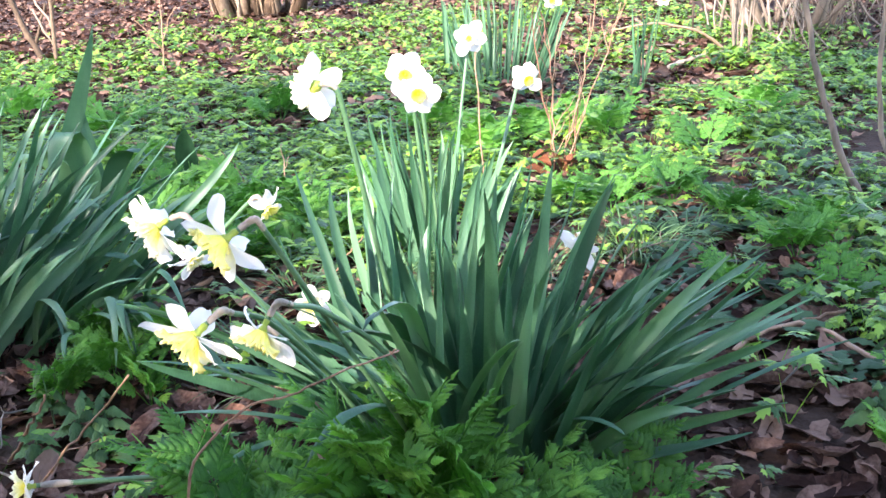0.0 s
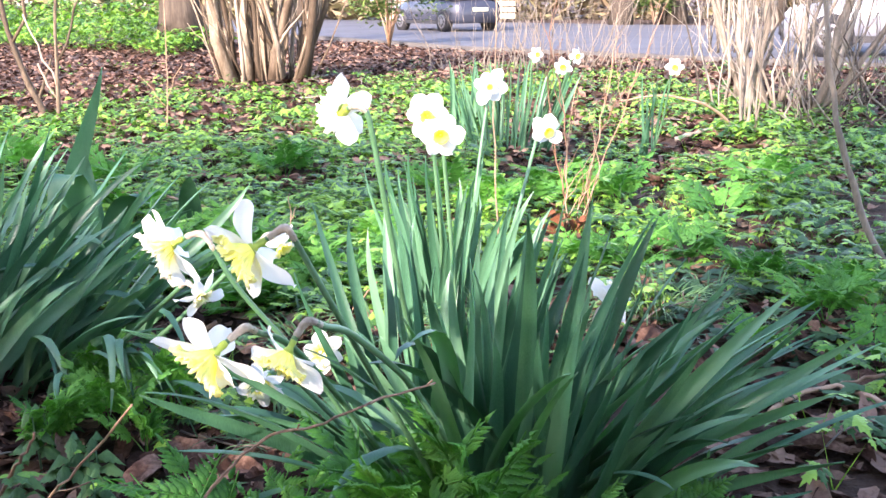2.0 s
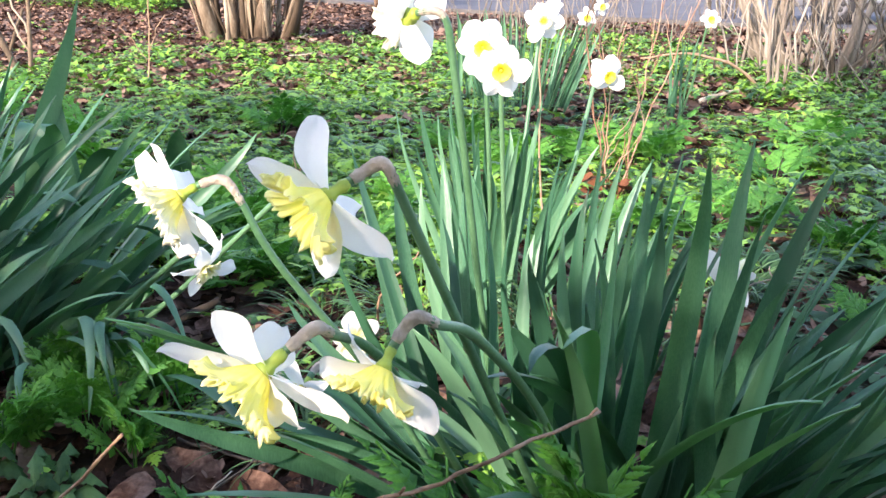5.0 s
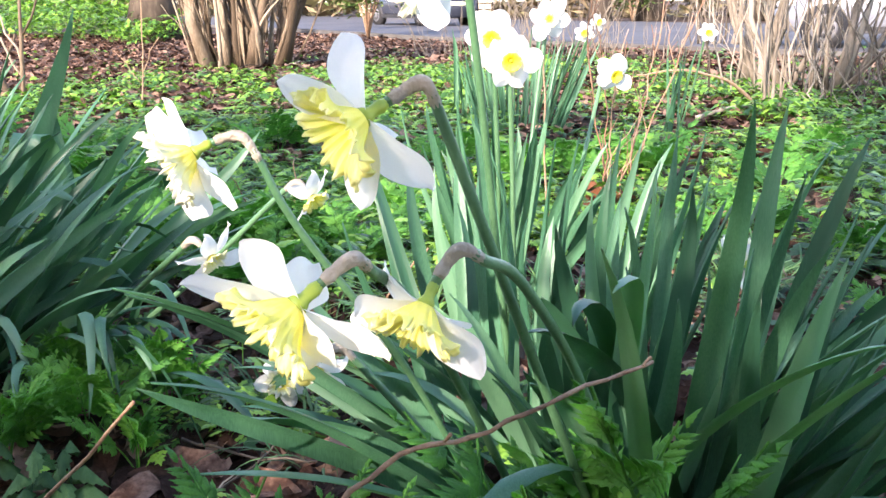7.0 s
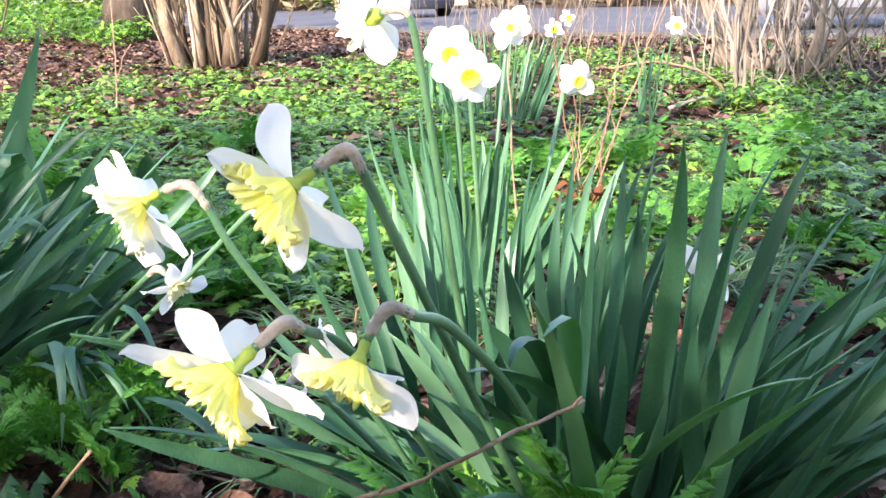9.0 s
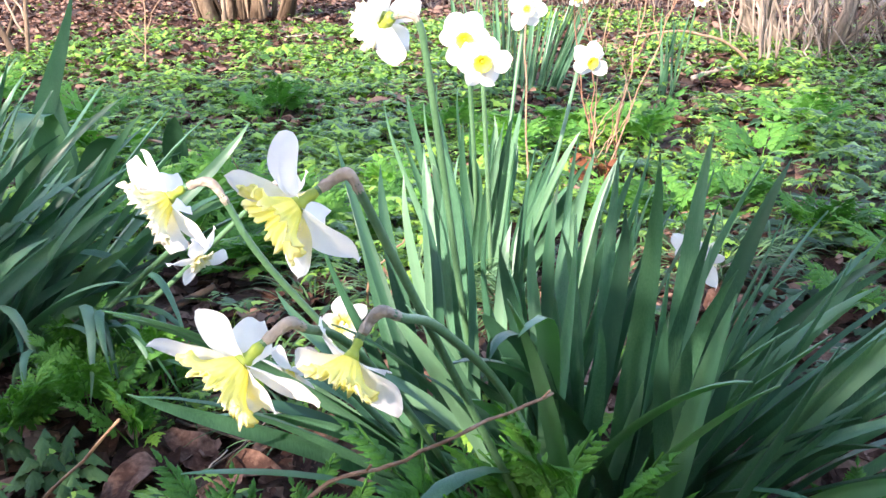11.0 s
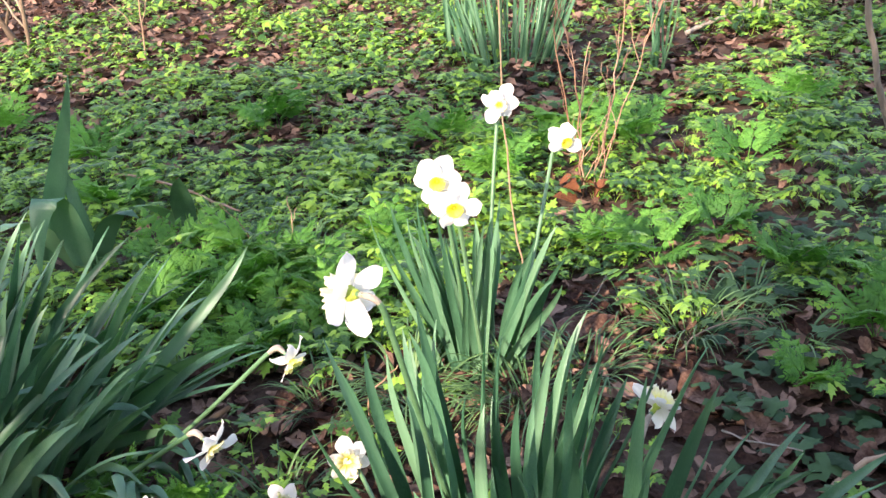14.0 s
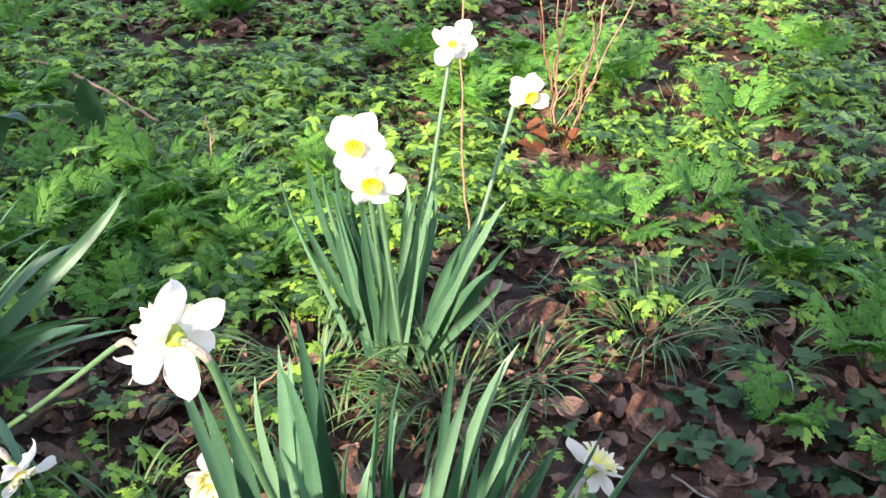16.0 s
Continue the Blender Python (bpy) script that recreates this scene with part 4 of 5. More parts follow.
rows, more = [], []
for i in range(8000):
    x, y = U(-9, 9), U(-2.6, 11)
    if abs(x) > 1.0 + 0.58 * max(0, y) or y < 0.6:
        rows.append((x, y, height(x, y) + U(-0.004, 0.02), U(0, 6.3), U(0, 0.6), U(0, 6.3), U(0.03, 0.1), rng.integers(0, 10)))
for i in range(5500):
    x, y = U(-9, 9), U(-2.4, 11)
    if abs(x) > 0.72 + 0.54 * max(0, y) and rng.uniform() < green(x, max(y, 2.5 - 0.1 * abs(x))):
        more.append((x, y, height(x, y), U(0, 6.3), U(0, 0.3), U(0, 6.3), U(1.0, 1.8), rng.integers(0, 5)))
place(DRY, rows, "leaf_litter", M_LITTER, "dry brown fallen leaves round the clearing", "leaf litter")
place(FAR_SPRIGS, more, "ground_cover", M_COVER, "bright green low plants round the clearing", "ground cover")

IVY = [ivy_leaf(s) for s in range(4)]
rows = []
for i in range(13000):
    y = 1.0 + 5 * rng.uniform() ** 1.1
    x = rng.uniform(-1, 1) * (1.0 + 0.55 * y) + 0.4
    k = soft_noise(x, y, 1.7, 12.0) + (0.10 if x > 0.5 and y < 2.4 + 0.9 * (x - 0.5) else -0.16) - (0.4 if -0.1 < x < 0.48 and y < 2.75 else 0)
    if k > 0.05 and rng.uniform() < 0.6:
        rows.append((x, y, height(x, y) + (U(0.01, 0.05) if x > 0.2 else U(0, 0.02)), U(0, 6.3), U(0.05, 0.5), U(0, 6.3), U(0.03, 0.065), rng.integers(0, 4)))
place(IVY, rows, "ivy", M_IVY, "dark green creeping ivy leaves over the litter", "ivy")


# ---- feathery cow parsley ----
def frond_mesh(seed):
    """A twice-divided leaf on its stalk, unit length along +x, drooping a little at the end."""
    r = np.random.default_rng(seed)
    v, f = [], []

    def add(pv, pf):
        o = len(v)
        v.extend(pv)
        f.extend([tuple(i + o for i in t) for t in pf])

    def spine(x):
        return Vector((x, 0.0, 0.35 * x - 0.42 * x * x))
    pts = [spine(i / 8) for i in range(9)]
    add(*tube(pts, [0.011 - 0.001 * i for i in range(9)], 5, False))

    def pinna(p, a, length, rise):
        k = 5
        d = Vector((math.cos(a), math.sin(a), rise))
        for j in range(k + 1):
            q = p + d * length * (0.10 + 0.70 * j / k) + Vector((0, 0, -0.16 * length * (j / k) ** 2))
            w = length * (0.40 - 0.052 * j)
            if j == k:
                add(*leaflet(q.x, q.y, q.z, a, w * 2.0, w * 0.52, 0.03))
            else:
                for side in (-1, 1):
                    add(*leaflet(q.x, q.y, q.z, a + side * r.uniform(0.66, 0.88), w * r.uniform(0.95, 1.15), w * 0.32, 0.04))
        add(*tube([p, p + d * length * 0.9], [0.007, 0.004], 4, False))
    for x, ln in ((0.40, 0.46), (0.60, 0.37), (0.78, 0.25)):
        for side in (-1, 1):
            pinna(spine(x), side * r.uniform(0.85, 1.1), ln * r.uniform(0.9, 1.1), r.uniform(-0.2, 0.15))
    pinna(spine(0.90), 0.0, 0.22, -0.3)
    return mesh_of("frond", v, f, M_FROND)


FRONDS = [frond_mesh(s) for s in range(5)]


def cow_parsley(x, y, n, size, label="feathery fresh green cow parsley plant", rise=(30, 65)):
    root = thing("cow_parsley", (x, y, height(x, y)), label, "plant", "cow parsley plants")
    for i in range(n):
        a = 2 * math.pi * (i + U(-0.3, 0.3)) / n
        m = Matrix.Translation((x, y, height(x, y) - 0.004)) @ Matrix.Rotation(a, 4, "Z") @ Matrix.Rotation(-radians(U(*rise)), 4, "Y") @ Matrix.Rotation(U(-0.4, 0.4), 4, "X")
        k = size * U(0.85, 1.25)
        part("frond", FRONDS[int(rng.integers(0, 5))], root, m @ Matrix.Diagonal((k, k, k, 1)))
    return root


# before the large clump
for x, y, n, size in ((-0.18, 1.12, 5, 0.23), (-0.15, 1.05, 5, 0.22), (0.17, 1.04, 4, 0.19), (0.22, 1.08, 5, 0.18), (0.32, 1.08, 5, 0.18), (-0.10, 1.01, 4, 0.20), (0.09, 1.00, 4, 0.15), (0.42, 1.16, 4, 0.16)):
    cow_parsley(x, y, n, size, rise=(38, 66))
for x, y, n, size in ((0.06, 1.09, 4, 0.265), (0.13, 1.10, 3, 0.28)):
    cow_parsley(x, y, n, size, rise=(60, 82))
# beside the dense clump
for x, y, n, size in ((-0.58, 1.62, 5, 0.15), (-0.5, 1.72, 4, 0.14), (-0.66, 1.54, 5, 0.14), (-0.49, 1.56, 4, 0.12), (-0.64, 1.72, 5, 0.15)):
    cow_parsley(x, y, n, size, rise=(50, 80))
# in the shade beside the litter
for x, y, n, size in ((0.92, 2.3, 5, 0.17), (0.82, 2.66, 5, 0.17), (0.7, 2.95, 6, 0.18), (0.5, 2.82, 5, 0.17), (1.05, 2.48, 4, 0.18), (1.2, 2.2, 4, 0.16), (1.32, 2.5, 4, 0.17), (0.72, 2.1, 4, 0.13), (0.95, 2.02, 4, 0.14), (1.25, 1.95, 4, 0.15), (0.86, 1.40, 5, 0.12), (1.0, 1.62, 4, 0.13), (1.12, 1.85, 5, 0.14), (0.36, 2.95, 5, 0.15)):
    cow_parsley(x, y, n, size)
# in the sunny stretch
for x, y, n, size in ((-0.62, 2.62, 7, 0.17), (-0.8, 2.75, 7, 0.18), (-0.48, 2.75, 7, 0.16), (-0.34, 2.55, 6, 0.15), (-0.95, 2.95, 6, 0.18), (-0.7, 2.95, 7, 0.17), (-0.4, 2.4, 6, 0.14), (-0.28, 3.0, 6, 0.15), (-0.55, 2.35, 6, 0.15), (-0.2, 2.75, 5, 0.14), (-0.70, 2.50, 7, 0.17), (-0.56, 2.86, 7, 0.16), (-0.86, 2.56, 7, 0.17), (-0.42, 2.62, 6, 0.15), (-0.64, 2.76, 7, 0.18), (-0.5, 2.5, 6, 0.15)):
    cow_parsley(x, y, n, size)
# further off
for x, y, n, size in ((0.2, 3.75, 5, 0.2), (0.05, 3.5, 5, 0.2), (0.35, 4.0, 5, 0.22), (-0.15, 3.9, 5, 0.2), (0.55, 3.75, 5, 0.2), (-1.3, 3.4, 5, 0.22), (-1.6, 4.0, 5, 0.24), (-0.9, 4.3, 5, 0.22), (0.9, 3.5, 5, 0.19), (1.2, 4.1, 5, 0.2), (-1.9, 3.2, 5, 0.24), (-2.2, 4.4, 5, 0.24)):
    cow_parsley(x, y, n, size)


# ---- nettles ----
def nettle(x, y, tall):
    """An upright stalk with crossed pairs of broad toothed leaves."""
    h = height(x, y)
    root = thing("nettle", (x, y, h), "small dark green nettle with toothed leaves on the litter", "plant", "nettles")
    top = Vector((x + U(-0.02, 0.02), y + U(-0.02, 0.02), h + tall))
    path = bezier(Vector((x, y, h - 0.004)), Vector((x, y, h + tall * 0.4)), top - Vector((0, 0, tall * 0.3)), top, 8)
    part("stalk", mesh_of("stalk", *tube(path, [0.0022 - 0.00012 * i for i in range(9)], 6), M_STEM), root)
    for i in range(4):
        p, a0 = path[3 + i if i < 3 else 8], i * 1.57 + U(-0.3, 0.3)
        for side in (0, math.pi):
            ln = (0.052 - 0.008 * i) * U(0.85, 1.15)
            v, f = leaflet(p.x, p.y, p.z, a0 + side, ln, ln * 0.42, 0.018)
            part("leaf", mesh_of("leaf", v, f, M_NETTLE), root)
    return root


M_NETTLE = surface("nettle_leaf", [(0.03, 0.09, 0.025), (0.06, 0.15, 0.04), (0.10, 0.21, 0.06)], 12, 0.6, 0.3, 140, 0.3, vary=0.5, thin=0.2)
for x, y, tall in ((-0.58, 1.42, 0.10), (-0.66, 1.50, 0.12), (-0.53, 1.45, 0.08), (-0.62, 1.36, 0.09), (-0.70, 1.62, 0.11), (-0.49, 1.36, 0.07), (0.86, 1.52, 0.08), (0.98, 1.78, 0.09)):
    nettle(x, y, tall)


# ---- grass tufts ----
def grass_tuft(x, y, n, length, spread):
    root = thing("grass_tuft", (x, y, height(x, y)), "tuft of fine arching green grass", "grass", "grass tufts")
    for i in range(int(n * 0.75)):
        a, d = U(0, 6.3), spread * math.sqrt(U(0, 1)) * 0.5
        b = Vector((x + d * math.cos(a), y + d * math.sin(a), height(x, y) - 0.003))
        a += U(-0.8, 0.8)
        ln, ang = length * U(0.5, 1.0), U(0.75, 1.45)
        t = b + Vector((math.cos(a) * math.sin(ang) * ln, math.sin(a) * math.sin(ang) * ln, max(0.008, math.cos(ang) * ln * 0.7)))
        part("blade", mesh_of("blade", *blade(b, t, 0.06 * ln / 0.2, U(0.004, 0.0065), a + 1.57, 0.3, 7, 3.0, 0.3, 0.0004), M_GRASS), root)
    return root


for x, y, n, ln, sp in ((0.52, 2.38, 90, 0.25, 0.12), (0.66, 2.48, 70, 0.20, 0.12), (0.12, 2.12, 110, 0.27, 0.14), (-0.14, 2.18, 100, 0.27, 0.12), (-0.06, 2.02, 60, 0.18, 0.12), (0.26, 2.22, 70, 0.20, 0.12), (-0.52, 2.98, 80, 0.22, 0.12), (-0.32, 2.12, 60, 0.18, 0.1), (-0.25, 1.62, 50, 0.16, 0.1), (-0.36, 1.8, 60, 0.18, 0.12), (0.38, 2.5, 50, 0.16, 0.1), (-0.85, 3.2, 60, 0.22, 0.12), (-1.1, 1.5, 60, 0.22, 0.12), (0.75, 2.3, 50, 0.18, 0.1)):
    grass_tuft(x, y, n, ln, sp)


# ---- broad-leaved plant behind the dense clump ----
tulip = thing("tulip_plant", (-1.17, 2.95, 0), "budless tulip plant with broad grey-green leaves", "plant")
for b, t, bulge, w in (((-1.18, 2.92, 0), (-1.27, 2.78, 0.06), 0.34, 0.12), ((-1.16, 2.92, 0), (-0.98, 2.88, 0.20), 0.13, 0.08), ((-1.36, 2.98, 0), (-1.142, 3.0, 0.606), 0.01, 0.078), ((-1.20, 2.94, 0), (-1.40, 2.82, 0.20), 0.12, 0.10), ((-1.18, 2.97, 0), (-1.24, 3.02, 0.42), 0.0, 0.05)):
    leaf(tulip, b, t, bulge, w, U(-0.3, 0.3), 0.3, blunt=2.4, fold=0.25)
tulip2 = thing("tulip_plant", (-0.97, 3.22, 0), "budless tulip plant with broad grey-green leaves", "plant")
for b, t, bulge, w in (((-0.97, 3.22, 0), (-0.92, 3.10, 0.24), 0.04, 0.10), ((-0.98, 3.23, 0), (-1.10, 3.14, 0.14), 0.06, 0.06)):
    leaf(tulip2, b, t, bulge, w, U(-0.3, 0.3), 0.3, blunt=2.6, fold=0.3)


# ---- twigs and saplings ----
def stick(name, pts, r0, r1, label, category, mat=M_TWIG, side=(), k=14, jitter=0.004, group=""):
    """A woody stick through a few points, with side shoots (from along, to)."""
    r = np.random.default_rng(int(abs(pts[0][0]) * 977 + abs(pts[0][1]) * 131 + len(pts)))
    path = [p + Vector(r.uniform(-1, 1, 3)) * jitter for p in smooth(pts, k)]
    root = thing(name, tuple(path[0]), label, category, group)
    part("stem", mesh_of("stem", *tube(path, [(r0 + (r1 - r0) * i / k) * (1 + 0.12 * math.sin(i * 2.3)) for i in range(k + 1)], 7), mat), root)
    for along, to in side:
        b = path[int(along * k)]
        t = b + Vector(to)
        part("side_shoot", mesh_of("side_shoot", *tube(wobbly(b, t, 5, 0.05 * Vector(to).length, r), [r1 * 0.9 + (r0 * 0.5 - r1 * 0.9) * (1 - i / 5) * 0.8 for i in range(6)], 6), mat), root)
    return root


stick("bramble_twig", [(-0.17, 0.84, 0.0), (-0.13, 0.83, 0.29), (-0.10, 0.84, 0.352), (-0.059, 0.863, 0.385), (-0.021, 0.892, 0.381), (0.033, 0.912, 0.400), (0.094, 0.983, 0.395)], 0.0019, 0.0013, "thin brown twig arching out of the leaves", "twig", k=30, jitter=0.0012, side=((0.60, (0.004, -0.006, 0.008)), (0.97, (0.006, 0.002, 0.006))))
stick("dead_twig", [(-0.57, 1.262, 0.02), (-0.44, 1.15, 0.16), (-0.27, 1.03, 0.34)], 0.0024, 0.0014, "thin dry brown twig", "twig", jitter=0.003, side=((0.45, (0.07, -0.01, 0.03)),))
stick("dead_twig", [(-0.66, 1.335, 0.02), (-0.60, 1.32, 0.10), (-0.557, 1.313, 0.16)], 0.0035, 0.002, "thin dry brown twig", "twig", jitter=0.003)
stick("fallen_branch", [(0.665, 1.78, 0.02), (0.76, 1.83, 0.05), (0.85, 1.81, 0.05), (0.95, 1.66, 0.03)], 0.006, 0.005, "pale bare branch lying on the leaf litter", "branch", jitter=0.004, side=((0.5, (0.1, 0.04, 0.01)),))
stick("fallen_branch", [(-1.45, 3.75, 0.06), (-1.12, 3.5, 0.08), (-0.80, 3.26, 0.05)], 0.006, 0.004, "thin dry branch across the green plants", "branch")
stick("fallen_branch", [(-0.66, 1.84, 0.02), (-0.60, 1.92, 0.06), (-0.50, 2.02, 0.10)], 0.010, 0.007, "short dark rotting stick", "branch", mat=M_BARK)
stick("dead_stalk", [(-0.585, 3.0, 0), (-0.56, 2.98, 0.10), (-0.55, 2.95, 0.21)], 0.003, 0.0015, "thin upright reddish dead stalk", "stalk", side=((0.6, (0.02, 0, 0.05)),))
stick("dead_stalk", [(-0.72, 2.98, 0), (-0.70, 2.98, 0.09), (-0.76, 2.95, 0.20)], 0.002, 0.001, "thin upright reddish dead stalk", "stalk")
stick("dead_stalk", [(-0.16, 2.0, 0.0), (-0.20, 1.98, 0.11), (-0.12, 1.95, 0.22)], 0.003, 0.0015, "thin upright reddish dead stalk", "stalk")
stick("dead_stalk", [(0.13, 2.72, 0), (0.105, 2.7, 0.4), (0.108, 2.7, 0.95)], 0.003, 0.0015, "thin upright brown dead stalk", "stalk")
stick("fallen_branch", [(0.02, 1.92, 0.01), (0.06, 2.04, 0.05), (0.10, 2.12, 0.03)], 0.008, 0.005, "short dark rotting stick", "branch", mat=M_BARK)
stick("sapling", [(1.255, 2.85, 0), (1.16, 2.88, 0.22), (1.09, 2.9, 0.45), (1.04, 2.93, 0.75), (0.98, 2.95, 1.3)], 0.012, 0.006, "slim grey-brown leaning sapling", "sapling", mat=M_GREYBARK, group="saplings")
stick("sapling", [(1.42, 3.07, 0), (1.35, 3.08, 0.3), (1.36, 3.1, 0.8), (1.40, 3.1, 1.3)], 0.009, 0.005, "slim grey-brown leaning sapling", "sapling", mat=M_GREYBARK, group="saplings")
for k, (b, t) in enumerate((((0.33, 3.38), (0.24, 3.5, 0.75)), ((0.36, 3.36), (0.50, 3.35, 0.75)), ((0.38, 3.36), (0.66, 3.35, 0.80)), ((0.34, 3.34), (0.36, 3.2, 0.55)), ((0.40, 3.40), (0.55, 3.5, 0.5)), ((0.36, 3.42), (0.30, 3.4, 0.9)))):
    m = tuple((p + q) / 2 + d for p, q, d in zip((*b, 0), t, (0.04 - 0.02 * k, 0.0, 0.02)))
    stick("bare_shoot", [(*b, 0), m, t], 0.0030, 0.0012, "thin reddish-brown bare woody shoot", "shoot", mat=M_SHOOT, jitter=0.008, group="bare shoots", side=((0.2, (0.10 - 0.06 * (k % 3), -0.02, 0.16)), (0.35, (0.08 - 0.05 * (k % 3), 0.02, 0.12)), (0.5, (0.06 * (k % 2) - 0.03, 0.03, 0.14)), (0.6, (-0.05 + 0.04 * (k % 3), -0.02, 0.10)), (0.75, (0.03, 0.01, 0.09))))
stick("arching_branch", [(1.42, 5.75, 0.02), (1.25, 5.6, 0.18), (0.98, 5.45, 0.27), (0.70, 5.4, 0.25)], 0.011, 0.004, "reddish bramble branch arching to the ground", "branch")
stick("fallen_branch", [(1.02, 5.45, 0.03), (1.2, 5.55, 0.07), (1.42, 5.7, 0.08)], 0.013, 0.01, "pale fallen branch beside the shrub", "branch", mat=M_STEMPALE)
stick("young_tree", [(-3.25, 6.75, 0), (-3.42, 6.8, 0.35), (-3.55, 6.85, 0.8), (-3.62, 6.9, 1.8)], 0.028, 0.010, "young bare forked tree with brown bark", "tree", mat=M_COPPICE, side=((0.35, (-0.3, 0.1, 0.7)), (0.5, (0.35, 0, 0.8)), (0.2, (0.1, 0.05, 0.3))), group="young trees")
stick("young_tree", [(-3.0, 6.42, 0), (-2.98, 6.42, 0.3), (-2.95, 6.45, 0.8), (-2.8, 6.5, 1.8)], 0.017, 0.007, "young bare forked tree with brown bark", "tree", mat=M_COPPICE, side=((0.35, (-0.22, 0.1, 0.5)), (0.45, (0.25, 0, 0.6)), (0.25, (-0.12, 0, 0.25))), group="young trees")
stick("dead_stalk", [(-2.05, 5.9, 0), (-2.02, 5.9, 0.35), (-2.0, 5.9, 0.9)], 0.005, 0.003, "thin upright brown dead stalk", "stalk", side=((0.3, (-0.15, 0, 0.2)), (0.4, (0.1, 0, 0.2))))

# thin fallen twigs in the litter under the shrubs
for x0, x1, y0, y1, n in ((1.0, 2.7, 5.0, 7.4, 16), (-3.3, -0.9, 7.2, 9.4, 16), (0.3, 1.3, 1.5, 3.0, 9), (-0.9, -0.35, 1.25, 1.75, 5)):
    for i in range(n):
        x, y, a, ln = U(x0, x1), U(y0, y1), U(0, 6.3), U(0.12, 0.28) * (1.0 + 0.12 * y0)
        d = Vector((math.cos(a), math.sin(a), 0.0)) * ln
        p = Vector((x, y, height(x, y) + 0.02))
        stick("fallen_twig", [p, p + d * 0.5 + Vector((U(-0.02, 0.02), U(-0.02, 0.02), U(0.0, 0.05))), p + d + Vector((0, 0, U(-0.01, 0.05)))], 0.0018 + 0.0005 * y0, 0.001 + 0.0003 * y0, "thin dry grey-brown twig lying on the litter", "twig", mat=M_STEMPALE, k=8, group="fallen twigs", side=((0.5, (U(-0.06, 0.06), U(-0.06, 0.06), 0.02)),))

# rust-coloured curled leaf bunch at the foot of the shoots
bunch = thing("dead_leaf_bunch", (0.34, 3.3, 0), "bunch of curled rust-red dead leaves", "dead leaves")
for i in range(9):
    tv, tf = dead_leaf(40 + i)
    m = Matrix.Translation((0.34 + U(-0.06, 0.06), 3.3 + U(-0.04, 0.04), U(0.01, 0.07))) @ Euler((U(-1.2, 1.2), U(-1.2, 1.2), U(0, 6))).to_matrix().to_4x4() @ Matrix.Scale(U(0.06, 0.10), 4)
    part("dead_leaf", mesh_of("dead_leaf", tv, tf, M_RUST), bunch, m)


# ---- across the road ----
def loft(rows):
    """Closed shell through cross-sections of equal length."""
    n = len(rows[0])
    v = [p for row in rows for p in row]
    f = [(i * n + j, i * n + (j + 1) % n, (i + 1) * n + (j + 1) % n, (i + 1) * n + j) for i in range(len(rows) - 1) for j in range(n)]
    f += [tuple(range(n))[::-1], tuple(range((len(rows) - 1) * n, len(rows) * n))]
    return v, f


